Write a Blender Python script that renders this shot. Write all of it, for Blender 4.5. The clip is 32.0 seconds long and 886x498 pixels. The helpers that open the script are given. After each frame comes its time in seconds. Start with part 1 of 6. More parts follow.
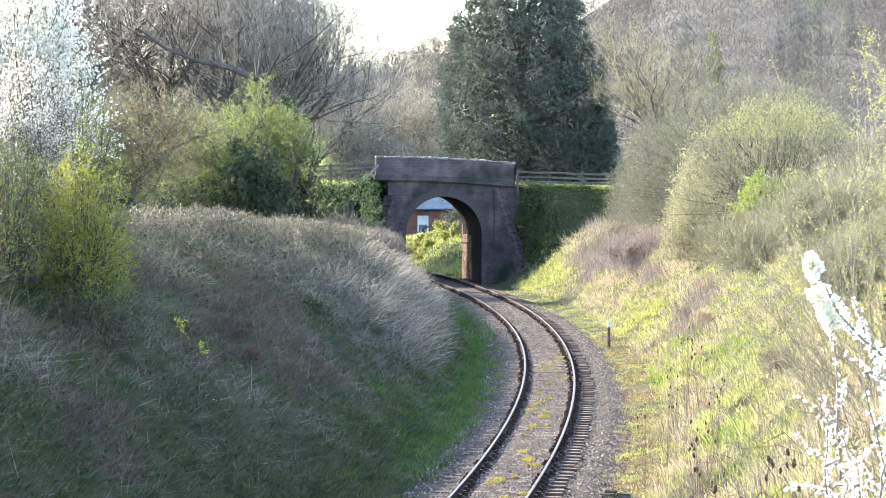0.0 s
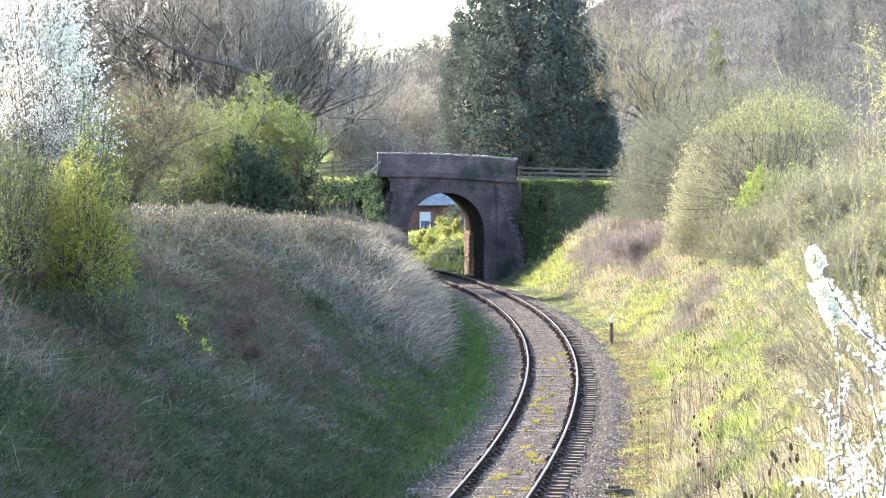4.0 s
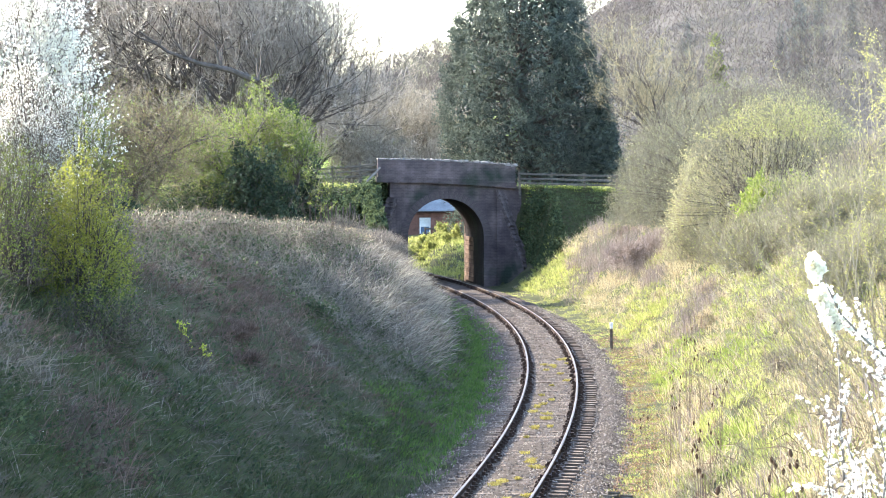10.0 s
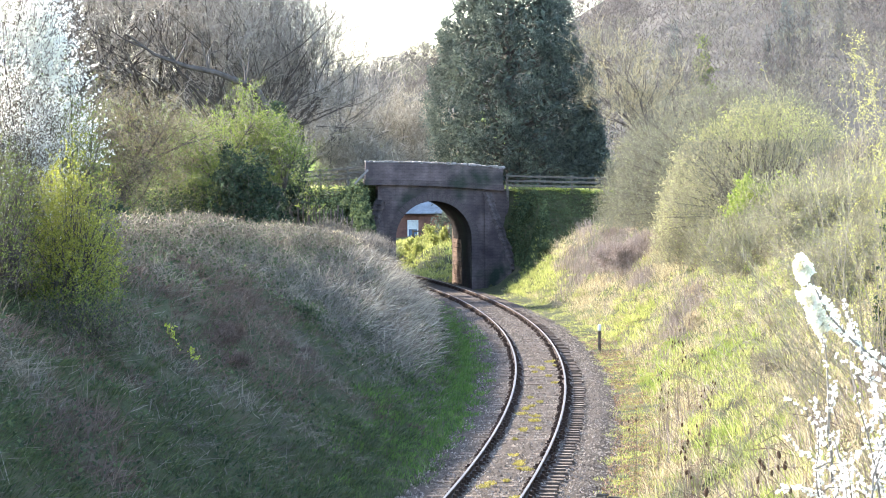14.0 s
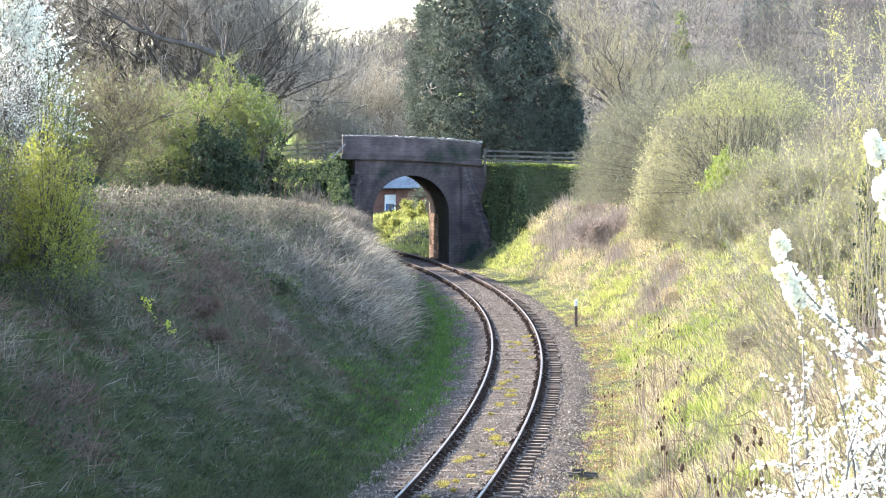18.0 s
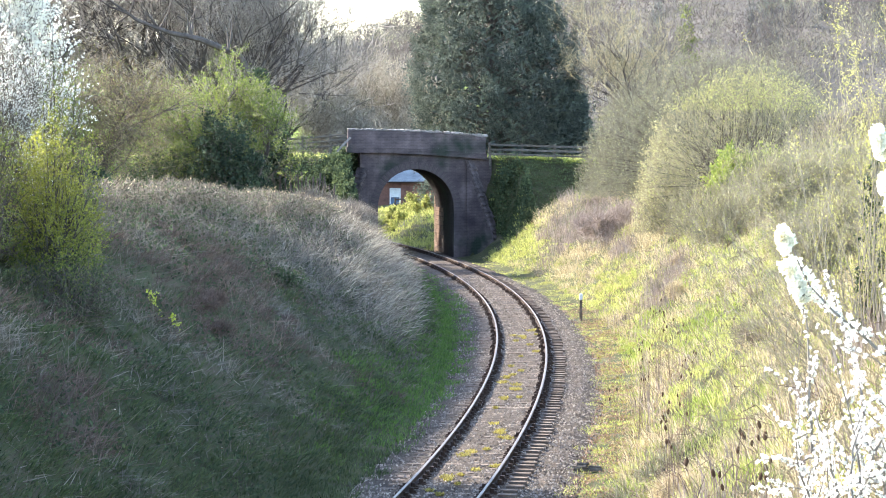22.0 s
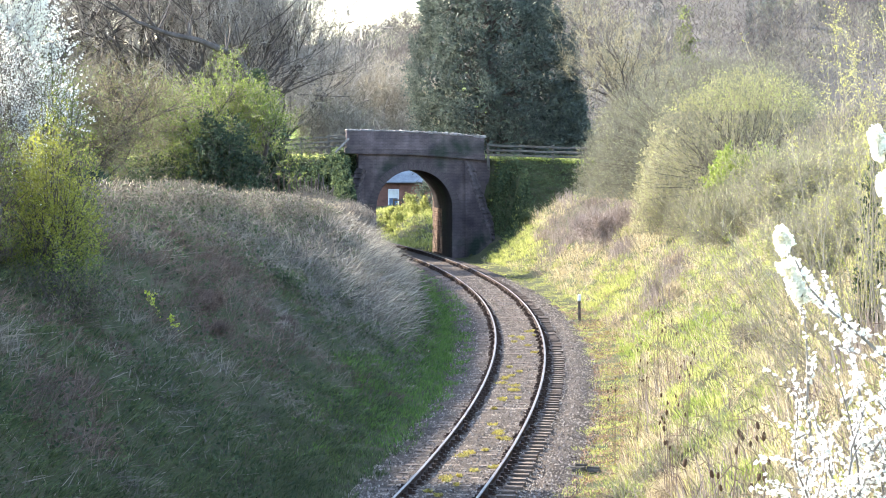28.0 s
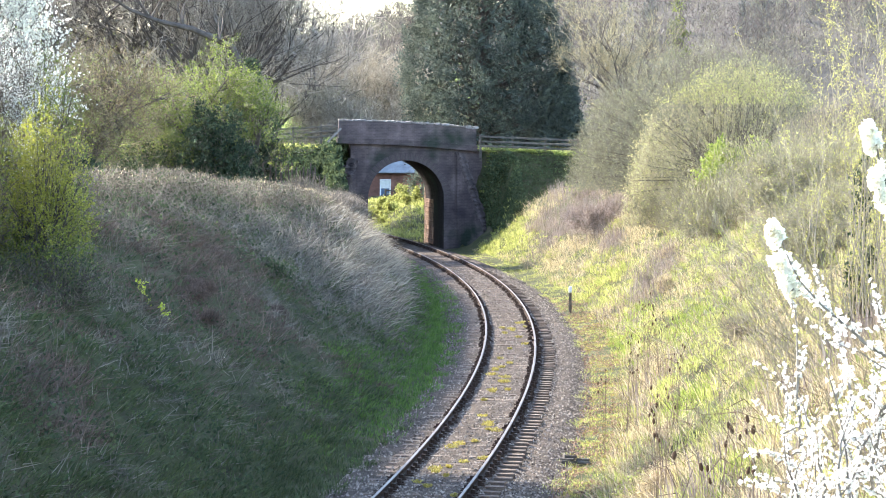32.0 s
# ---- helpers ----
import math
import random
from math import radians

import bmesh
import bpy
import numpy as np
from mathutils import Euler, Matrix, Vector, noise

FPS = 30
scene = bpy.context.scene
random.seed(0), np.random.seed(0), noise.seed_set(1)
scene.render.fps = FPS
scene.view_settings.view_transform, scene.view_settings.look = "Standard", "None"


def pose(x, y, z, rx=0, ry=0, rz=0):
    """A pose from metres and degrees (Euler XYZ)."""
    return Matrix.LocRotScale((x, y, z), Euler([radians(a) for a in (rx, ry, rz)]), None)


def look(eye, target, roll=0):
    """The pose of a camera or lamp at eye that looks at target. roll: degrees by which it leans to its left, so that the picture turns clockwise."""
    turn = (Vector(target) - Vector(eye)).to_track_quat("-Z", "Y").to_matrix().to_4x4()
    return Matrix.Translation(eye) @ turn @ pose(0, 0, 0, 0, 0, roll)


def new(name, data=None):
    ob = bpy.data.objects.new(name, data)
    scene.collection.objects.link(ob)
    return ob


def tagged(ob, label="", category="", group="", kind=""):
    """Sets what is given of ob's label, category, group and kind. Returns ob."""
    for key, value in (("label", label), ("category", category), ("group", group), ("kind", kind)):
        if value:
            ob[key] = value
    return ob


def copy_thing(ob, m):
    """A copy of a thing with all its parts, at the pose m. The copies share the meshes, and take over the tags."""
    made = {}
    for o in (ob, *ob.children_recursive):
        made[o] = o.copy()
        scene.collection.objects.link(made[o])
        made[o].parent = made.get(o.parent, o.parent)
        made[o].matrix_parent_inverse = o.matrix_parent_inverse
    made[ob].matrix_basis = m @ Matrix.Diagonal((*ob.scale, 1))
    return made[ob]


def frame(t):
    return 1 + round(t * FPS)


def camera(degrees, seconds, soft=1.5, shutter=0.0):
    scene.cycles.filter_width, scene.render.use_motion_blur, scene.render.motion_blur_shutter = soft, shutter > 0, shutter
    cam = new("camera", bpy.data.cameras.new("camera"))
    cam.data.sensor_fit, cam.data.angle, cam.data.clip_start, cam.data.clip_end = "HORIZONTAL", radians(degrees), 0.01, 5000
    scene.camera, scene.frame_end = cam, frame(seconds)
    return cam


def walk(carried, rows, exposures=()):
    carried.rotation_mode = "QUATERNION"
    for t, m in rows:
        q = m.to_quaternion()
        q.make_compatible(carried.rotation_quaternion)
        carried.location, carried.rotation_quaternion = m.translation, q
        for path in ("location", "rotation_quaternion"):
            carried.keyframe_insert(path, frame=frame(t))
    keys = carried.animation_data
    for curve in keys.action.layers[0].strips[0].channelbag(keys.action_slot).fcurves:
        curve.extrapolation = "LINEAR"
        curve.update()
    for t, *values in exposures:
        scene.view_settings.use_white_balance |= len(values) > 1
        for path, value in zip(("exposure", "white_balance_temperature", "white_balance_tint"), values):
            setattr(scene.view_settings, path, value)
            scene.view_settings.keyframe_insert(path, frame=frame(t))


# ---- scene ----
# Camera: held by hand on the cutting side, long lens, drifting a little.
cam = camera(16.52, 32.0, soft=0.95)
EYE = (0.0, 0.0, 6.8)
# seconds, turn to the left, tilt, lean (degrees)
VIEW = [
    (0, 0.5367, -1.7575, -0.05), (0.5, 0.5660, -1.7844, -0.06), (1, 0.5572, -1.8135, -0.16), (1.5, 0.5400, -1.8429, -0.09), 
    (2, 0.5435, -1.8656, -0.11), (2.5, 0.5440, -1.8623, -0.15), (3, 0.5428, -1.8542, -0.19), (3.5, 0.5451, -1.8378, -0.26), 
    (5.5, 0.6425, -1.8199, -0.26), (6, 0.6345, -1.7924, -0.25), (6.5, 0.6195, -1.7657, -0.31), (7, 0.6098, -1.7385, -0.27), 
    (7.5, 0.6145, -1.7257, -0.23), (8, 0.6143, -1.7202, -0.22), (8.5, 0.6909, -1.7258, -0.27), (9, 0.6915, -1.7454, -0.21), 
    (9.5, 0.6271, -1.7401, -0.23), (10, 0.5769, -1.7202, -0.25), (10.5, 0.5561, -1.7115, -0.31), (11, 0.5444, -1.6989, -0.35), 
    (11.5, 0.5050, -1.6776, -0.46), (12, 0.4612, -1.6792, -0.44), (12.5, 0.4589, -1.6918, -0.41), (13, 0.4295, -1.6863, -0.38), 
    (13.5, 0.3871, -1.6830, -0.44), (14, 0.3500, -1.6755, -0.38), (14.5, 0.3166, -1.6970, -0.33), (16.5, 0.1881, -1.7693, -0.32), 
    (17, 0.0515, -1.9001, 0.04), (17.5, -0.0453, -2.0299, -0.02), (18, -0.0805, -2.1533, -0.09), (18.5, -0.0738, -2.2328, -0.11), 
    (19, -0.0651, -2.2898, 0.00), (19.5, -0.0814, -2.3061, 0.00), (20, -0.0973, -2.3044, -0.03), (20.5, -0.0934, -2.2930, -0.09), 
    (21, -0.0657, -2.2704, -0.09), (21.5, -0.0323, -2.2606, -0.03), (22, 0.0127, -2.2737, 0.01), (22.5, 0.0487, -2.3061, 0.00), 
    (23, 0.0000, -2.3224, 0.00), (23.5, -0.0000, -2.3061, 0.00), (24, -0.0164, -2.2898, 0.00), (24.5, -0.0310, -2.2737, -0.01), 
    (25, -0.0324, -2.2428, -0.03), (25.5, -0.0326, -2.2737, -0.00), (27.5, -0.0177, -2.2573, -0.02), (28, -0.0164, -2.2574, 0.00), 
    (28.5, -0.0163, -2.2737, -0.00), (29, -0.0355, -2.3322, 0.11), (29.5, -0.0621, -2.3876, 0.19), (30, -0.1250, -2.3714, 0.30), 
    (30.5, -0.1695, -2.3796, 0.37), (31, -0.1881, -2.4091, 0.41), (31.5, -0.1978, -2.4187, 0.42), (32, -0.1806, -2.4301, 0.49),
]
walk(cam, [(t, pose(*EYE, 90 + tilt, 0, turn) @ pose(0, 0, 0, 0, 0, lean)) for t, turn, tilt, lean in VIEW],
     exposures=[(0.0, 2.74, 6350, 10), (6.0, 2.81, 6350, 10), (12.0, 2.76, 6350, 10), (19.0, 2.76, 6430, 10), (32.0, 2.75, 6430, 10)])

# Light: low spring afternoon sun, ahead and to the left, behind the bridge.
SUN_EL, SUN_AZ = 29.6, 58.0
world = bpy.data.worlds.new("sky")
scene.world = world
world.use_nodes = True
wn = world.node_tree.nodes
sky = wn.new("ShaderNodeTexSky")
sky.sky_type, sky.sun_disc = "NISHITA", False
sky.sun_elevation, sky.sun_rotation = radians(SUN_EL), radians(360 - SUN_AZ)
sky.air_density, sky.dust_density = 1.0, 1.0
wn["Background"].inputs["Strength"].default_value = 0.15
world.node_tree.links.new(sky.outputs["Color"], wn["Background"].inputs["Color"])
sun = new("sun", bpy.data.lights.new("sun", "SUN"))
sun.data.energy, sun.data.angle, sun.data.color = 3.8, radians(0.6), (1.0, 0.93, 0.80)
SUN_DIR = Vector((-math.sin(radians(SUN_AZ)) * math.cos(radians(SUN_EL)),
                  math.cos(radians(SUN_AZ)) * math.cos(radians(SUN_EL)), math.sin(radians(SUN_EL))))
sun.matrix_world = look(SUN_DIR * 300, (0, 0, 0))

rng = np.random.default_rng(11)


# ---- materials ----
def nodes_of(name):
    m = bpy.data.materials.new(name)
    m.use_nodes = True
    nt = m.node_tree
    return m, nt, nt.nodes, nt.links, nt.nodes["Principled BSDF"]


def ramp_node(nt, fac, stops):
    r = nt.nodes.new("ShaderNodeValToRGB")
    el = r.color_ramp.elements
    while len(el) < len(stops):
        el.new(0.5)
    for e, (p, c) in zip(el, stops):
        e.position, e.color = p, (*c, 1)
    nt.links.new(fac, r.inputs["Fac"])
    return r.outputs["Color"]


def noise_node(nt, scale, detail=4, rough=0.6, coord="Object"):
    n = nt.nodes.new("ShaderNodeTexNoise")
    n.inputs["Scale"].default_value, n.inputs["Detail"].default_value = scale, detail
    n.inputs["Roughness"].default_value = rough
    tc = nt.nodes.new("ShaderNodeTexCoord")
    nt.links.new(tc.outputs[coord], n.inputs["Vector"])
    return n.outputs["Fac"]


def mixed(nt, fac, a, b, blend="MIX"):
    m = nt.nodes.new("ShaderNodeMix")
    m.data_type, m.blend_type = "RGBA", blend
    if isinstance(fac, (int, float)):
        m.inputs[0].default_value = fac
    else:
        nt.links.new(fac, m.inputs[0])
    for i, v in ((6, a), (7, b)):
        if isinstance(v, tuple):
            m.inputs[i].default_value = (*v, 1)
        else:
            nt.links.new(v, m.inputs[i])
    return m.outputs[2]


def bumped(nt, bsdf, height, strength, distance):
    b = nt.nodes.new("ShaderNodeBump")
    b.inputs["Strength"].default_value, b.inputs["Distance"].default_value = strength, distance
    nt.links.new(height, b.inputs["Height"])
    nt.links.new(b.outputs["Normal"], bsdf.inputs["Normal"])


def surface(name, stops, scale, rough=0.9, bump=0.4, dist=0.02, fine=None, metal=0.0, own=0.0, gloss=0.12):
    """Stained, grainy surface: a coarse colour noise, a fine grain, relief, and a change from piece to piece."""
    m, nt, n, l, p = nodes_of(name)
    col = ramp_node(nt, noise_node(nt, scale), stops)
    grain = noise_node(nt, fine or scale * 9, 5, 0.7)
    col = mixed(nt, 0.55, col, ramp_node(nt, grain, [(0.3, (0.45, 0.45, 0.45)), (0.7, (1.25, 1.25, 1.25))]), "MULTIPLY")
    if own:
        oi = n.new("ShaderNodeObjectInfo")
        col = mixed(nt, own, col, ramp_node(nt, oi.outputs["Random"], [(0, (0.45, 0.42, 0.4)), (1, (1.4, 1.36, 1.3))]), "MULTIPLY")
    l.new(col, p.inputs["Base Color"])
    p.inputs["Roughness"].default_value, p.inputs["Metallic"].default_value = rough, metal
    p.inputs["Specular IOR Level"].default_value = gloss
    bumped(nt, p, grain, bump, dist)
    return m


def foliage(name, dark, light, glow=0.45, rough=0.6, patch=0.6):
    """Leaves, blades or twigs: colour from piece to piece and in drifts, with light passing through."""
    m, nt, n, l, p = nodes_of(name)
    geo = n.new("ShaderNodeNewGeometry")
    each = ramp_node(nt, geo.outputs["Random Per Island"], [(0.0, dark), (1.0, light)])
    drift = ramp_node(nt, noise_node(nt, patch, 3), [(0.3, (0.62, 0.62, 0.66)), (0.7, (1.25, 1.22, 1.1))])
    col = mixed(nt, 0.8, each, drift, "MULTIPLY")
    l.new(col, p.inputs["Base Color"])
    p.inputs["Roughness"].default_value = rough
    p.inputs["Specular IOR Level"].default_value = 0.12
    if glow:
        tr, mx = n.new("ShaderNodeBsdfTranslucent"), n.new("ShaderNodeMixShader")
        l.new(col, tr.inputs["Color"])
        mx.inputs[0].default_value = glow
        l.new(p.outputs[0], mx.inputs[1])
        l.new(tr.outputs[0], mx.inputs[2])
        l.new(mx.outputs[0], n["Material Output"].inputs["Surface"])
    return m


def sooty_masonry(name, brick_tone=1.0):
    """Coursed brick, sooty black, with pale lime streaks and green algae; its tone can be scaled."""
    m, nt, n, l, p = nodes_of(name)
    col = ramp_node(nt, noise_node(nt, 0.8), [(p, tuple(c * brick_tone for c in k)) for p, k in ((0.3, (0.022, 0.018, 0.020)), (0.52, (0.042, 0.033, 0.034)), (0.78, (0.085, 0.068, 0.066)))])
    algae = ramp_node(nt, noise_node(nt, 0.45, 3), [(0.52, (0, 0, 0)), (0.68, (1, 1, 1))])
    col = mixed(nt, algae, col, (0.026, 0.034, 0.026))
    lime = ramp_node(nt, noise_node(nt, 3.5, 6, 0.75), [(0.66, (0, 0, 0)), (0.76, (0.7, 0.7, 0.7))])
    col = mixed(nt, lime, col, (0.17, 0.15, 0.15))
    tc, mp, br = n.new("ShaderNodeTexCoord"), n.new("ShaderNodeMapping"), n.new("ShaderNodeTexBrick")
    mp.inputs["Rotation"].default_value = (radians(90), 0, 0)
    l.new(tc.outputs["Object"], mp.inputs["Vector"])
    l.new(mp.outputs["Vector"], br.inputs["Vector"])
    br.inputs["Scale"].default_value = 1.0
    br.inputs["Brick Width"].default_value, br.inputs["Row Height"].default_value = 0.235, 0.082
    br.inputs["Mortar Size"].default_value = 0.008
    br.inputs["Color1"].default_value, br.inputs["Color2"].default_value = (0.75, 0.75, 0.75, 1), (1.2, 1.16, 1.14, 1)
    br.inputs["Mortar"].default_value = (1.45, 1.42, 1.4, 1)
    col = mixed(nt, 0.5, col, br.outputs["Color"], "MULTIPLY")
    l.new(col, p.inputs["Base Color"])
    p.inputs["Roughness"].default_value = 0.95
    p.inputs["Specular IOR Level"].default_value = 0.08
    bumped(nt, p, br.outputs["Fac"], 0.5, -0.012)
    return m


M = {
    "meadow": surface("meadow_turf", [(0.3, (0.11, 0.18, 0.04)), (0.7, (0.24, 0.30, 0.07))], 0.25, 1.0, 0.5, 0.05, 3),
    "litter": surface("woodland_floor", [(0.3, (0.055, 0.05, 0.046)), (0.7, (0.10, 0.09, 0.082))], 0.1, 1.0, 0.5, 0.05, 2),
    "earth": surface("earth_and_turf", [(0.3, (0.035, 0.032, 0.02)), (0.5, (0.055, 0.06, 0.025)), (0.7, (0.095, 0.08, 0.05))], 0.7, 1.0, 0.8, 0.08, 7),
    "ballast": surface("ballast", [(0.3, (0.048, 0.036, 0.029)), (0.55, (0.08, 0.062, 0.05)), (0.8, (0.135, 0.106, 0.088))], 1.2, 0.95, 1.0, 0.06, 19),
    "stone_chip": foliage("ballast_chips", (0.05, 0.04, 0.034), (0.36, 0.31, 0.275), 0, 0.9, 1.0),
    "sleeper": surface("weathered_sleeper", [(0.3, (0.085, 0.062, 0.05)), (0.7, (0.20, 0.155, 0.125))], 5, 0.9, 0.5, 0.01, 40, own=0.5),
    "rust": surface("rusted_steel", [(0.3, (0.032, 0.020, 0.016)), (0.7, (0.065, 0.042, 0.032))], 8, 0.85, 0.4, 0.004, 60),
    "steel": surface("worn_rail_steel", [(0.3, (0.085, 0.066, 0.058)), (0.7, (0.145, 0.12, 0.108))], 3, 0.55, 0.1, 0.002, 60, metal=0.3, gloss=0.4),
    "bridge": sooty_masonry("sooty_brick", 1.9),
    "parapet": sooty_masonry("weathered_parapet_brick", 2.4),
    "bluebell": foliage("mauve_dead_stems", (0.14, 0.11, 0.10), (0.40, 0.33, 0.30), 0.2, 0.8),
    "coping": surface("weathered_coping", [(0.3, (0.13, 0.12, 0.12)), (0.7, (0.30, 0.28, 0.27))], 3, 0.9, 0.6, 0.02, 20, own=0.3),
    "quoin": surface("red_sandstone", [(0.3, (0.045, 0.036, 0.036)), (0.7, (0.125, 0.10, 0.10))], 3, 0.9, 0.6, 0.02, 20, own=0.4),
    # Lighter red stone than the quoins', with far-end sunlight put into the colour.
    "rubble": surface("sun_lightened_red_stone", [(0.3, (0.17, 0.11, 0.085)), (0.7, (0.38, 0.27, 0.21))], 3, 0.9, 0.6, 0.02, 20, own=0.45),
    "fence": surface("grey_timber", [(0.3, (0.06, 0.052, 0.046)), (0.7, (0.15, 0.135, 0.12))], 4, 0.9, 0.4, 0.01, 30, own=0.3),
    "brick": surface("red_brick", [(0.3, (0.14, 0.07, 0.055)), (0.7, (0.25, 0.13, 0.10))], 2, 0.9, 0.5, 0.01, 12),
    "slate": surface("blue_slate", [(0.3, (0.16, 0.17, 0.19)), (0.7, (0.26, 0.28, 0.30))], 2, 0.6, 0.4, 0.01, 14),
    "white": surface("white_paint", [(0.3, (0.70, 0.70, 0.68)), (0.7, (0.82, 0.82, 0.80))], 4, 0.5, 0.1, 0.003),
    "dark_bark": surface("dark_bark", [(0.3, (0.06, 0.05, 0.045)), (0.7, (0.13, 0.11, 0.10))], 3, 0.95, 0.8, 0.02, 25),
    "bark": surface("grey_bark", [(0.3, (0.12, 0.105, 0.09)), (0.7, (0.26, 0.23, 0.20))], 3, 0.95, 0.8, 0.02, 25),
    "twig": foliage("bare_twigs", (0.18, 0.158, 0.142), (0.45, 0.40, 0.355), 0.3, 0.7),
    # Hillside twigs: distance haze is put into their greyed, even colours.
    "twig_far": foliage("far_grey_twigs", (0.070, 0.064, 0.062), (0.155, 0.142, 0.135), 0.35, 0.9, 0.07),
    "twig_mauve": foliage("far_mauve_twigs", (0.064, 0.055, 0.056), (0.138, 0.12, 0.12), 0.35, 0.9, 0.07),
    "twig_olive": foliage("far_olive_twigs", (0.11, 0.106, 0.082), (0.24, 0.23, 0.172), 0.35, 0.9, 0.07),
    "twig_tan": foliage("budding_twigs", (0.13, 0.118, 0.082), (0.37, 0.34, 0.24), 0.2, 0.7),
    "russet": foliage("russet_dead_stems", (0.085, 0.06, 0.052), (0.24, 0.175, 0.145), 0.15, 0.8),
    "straw": foliage("dead_grass", (0.26, 0.20, 0.115), (0.66, 0.56, 0.38), 0.35, 0.7),
    "dull": foliage("dull_dead_stems", (0.10, 0.085, 0.075), (0.32, 0.275, 0.235), 0.15, 0.8),
    # The bank's shade is put into this green, darker than the sunlit turf.
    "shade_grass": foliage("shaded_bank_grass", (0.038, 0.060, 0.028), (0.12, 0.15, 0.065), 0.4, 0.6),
    "catkin": foliage("green_catkins", (0.27, 0.30, 0.09), (0.54, 0.56, 0.20), 0.5, 0.6),
    "elder": foliage("elder_leaves", (0.15, 0.205, 0.042), (0.38, 0.43, 0.12), 0.45, 0.6),
    "lime": foliage("sunny_grass", (0.20, 0.235, 0.06), (0.51, 0.51, 0.19), 0.5, 0.6),
    "bramble": foliage("bramble_leaves", (0.042, 0.062, 0.036), (0.115, 0.145, 0.07), 0.35, 0.7),
    "ivy": foliage("ivy_leaves", (0.030, 0.048, 0.035), (0.10, 0.13, 0.075), 0.25, 0.75),
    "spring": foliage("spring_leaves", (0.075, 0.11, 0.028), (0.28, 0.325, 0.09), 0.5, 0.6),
    "willow": foliage("willow_catkins", (0.19, 0.195, 0.095), (0.43, 0.43, 0.22), 0.4, 0.6),
    "cream": foliage("cream_catkins", (0.38, 0.36, 0.17), (0.66, 0.62, 0.34), 0.45, 0.6),
    "conifer": foliage("cypress_sprays", (0.055, 0.070, 0.064), (0.165, 0.19, 0.16), 0.3, 0.75, 0.5),
    # Paler than the cypress, with distance haze put into the green.
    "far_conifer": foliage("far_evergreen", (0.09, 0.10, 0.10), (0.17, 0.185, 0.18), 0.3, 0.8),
    "leaf_litter": foliage("dead_leaves", (0.16, 0.10, 0.07), (0.42, 0.29, 0.21), 0.2, 0.8),
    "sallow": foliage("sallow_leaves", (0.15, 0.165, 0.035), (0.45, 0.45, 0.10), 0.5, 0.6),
    "hedge": foliage("cut_hedge_twigs", (0.07, 0.058, 0.048), (0.26, 0.22, 0.18), 0.15, 0.8),
    "bud": foliage("tan_buds", (0.20, 0.17, 0.10), (0.42, 0.37, 0.23), 0.35, 0.7),
    "seedling": foliage("new_leaves", (0.45, 0.50, 0.06), (0.70, 0.74, 0.14), 0.5, 0.6),
    "petal": foliage("white_petals", (0.80, 0.79, 0.74), (0.88, 0.87, 0.82), 0.65, 0.6),
    "teasel": foliage("dead_teasel", (0.045, 0.026, 0.018), (0.11, 0.065, 0.04), 0, 0.9),
    "moss": foliage("yellow_moss", (0.24, 0.19, 0.05), (0.42, 0.38, 0.12), 0.3, 0.8, 3.0),
    # Inside the arch, shade is put into a darker copy of the sooty brick.
    "soffit": sooty_masonry("shade_darkened_brick", 0.8),
    "bleached": foliage("bleached_stems", (0.215, 0.185, 0.145), (0.56, 0.50, 0.41), 0.3, 0.7),
    "twig_brown": foliage("brown_twigs", (0.15, 0.132, 0.108), (0.39, 0.348, 0.285), 0.3, 0.7),
    "lush": foliage("lush_verge_grass", (0.06, 0.125, 0.032), (0.155, 0.25, 0.06), 0.45, 0.6),
    "gold": foliage("golden_young_leaves", (0.30, 0.31, 0.08), (0.60, 0.57, 0.20), 0.5, 0.6),
    "thorn_tan": foliage("tan_thorn_twigs", (0.10, 0.078, 0.052), (0.30, 0.24, 0.165), 0.2, 0.7),
    "dark_glass": None,
}
g_m, g_nt, g_n, g_l, g_p = nodes_of("window_glass")
g_p.inputs["Base Color"].default_value = (0.10, 0.16, 0.26, 1)
g_p.inputs["Roughness"].default_value, g_p.inputs["Specular IOR Level"].default_value = 0.05, 0.8
M["dark_glass"] = g_m


# ---- mesh tools ----
def tri_data(name, V, F, mat, smooth=False):
    me = bpy.data.meshes.new(name)
    V, F = np.ascontiguousarray(V, dtype=np.float32), np.ascontiguousarray(F, dtype=np.int32)
    me.vertices.add(len(V))
    me.vertices.foreach_set("co", V.ravel())
    me.loops.add(F.size)
    me.loops.foreach_set("vertex_index", F.ravel())
    me.polygons.add(len(F))
    me.polygons.foreach_set("loop_start", np.arange(0, F.size, F.shape[1], dtype=np.int32))
    me.polygons.foreach_set("use_smooth", np.full(len(F), smooth))
    me.update(calc_edges=True)
    me.materials.append(mat)
    return me


def join(*soups):
    V, F, k = [], [], 0
    for v, f in soups:
        V.append(v), F.append(f + k)
        k += len(v)
    return np.concatenate(V), np.concatenate(F)


def soup(name, vf, mat, parent=None, label="", smooth=False):
    ob = new(name, tri_data(name, vf[0], vf[1], mat, smooth))
    ob.parent = parent
    return tagged(ob, label)


def part(name, bm, mat, parent=None, label=""):
    me = bpy.data.meshes.new(name)
    bm.to_mesh(me)
    bm.free()
    me.materials.append(mat)
    ob = new(name, me)
    ob.parent = parent
    return tagged(ob, label)


def piece(name, me, m, parent):
    ob = new(name, me)
    ob.parent, ob.matrix_basis = parent, m
    return ob


def thing(name, label, category, m=None, group="", kind=""):
    ob = new(name)
    if m is not None:
        ob.matrix_basis = m
    return tagged(ob, label, category, group, kind)


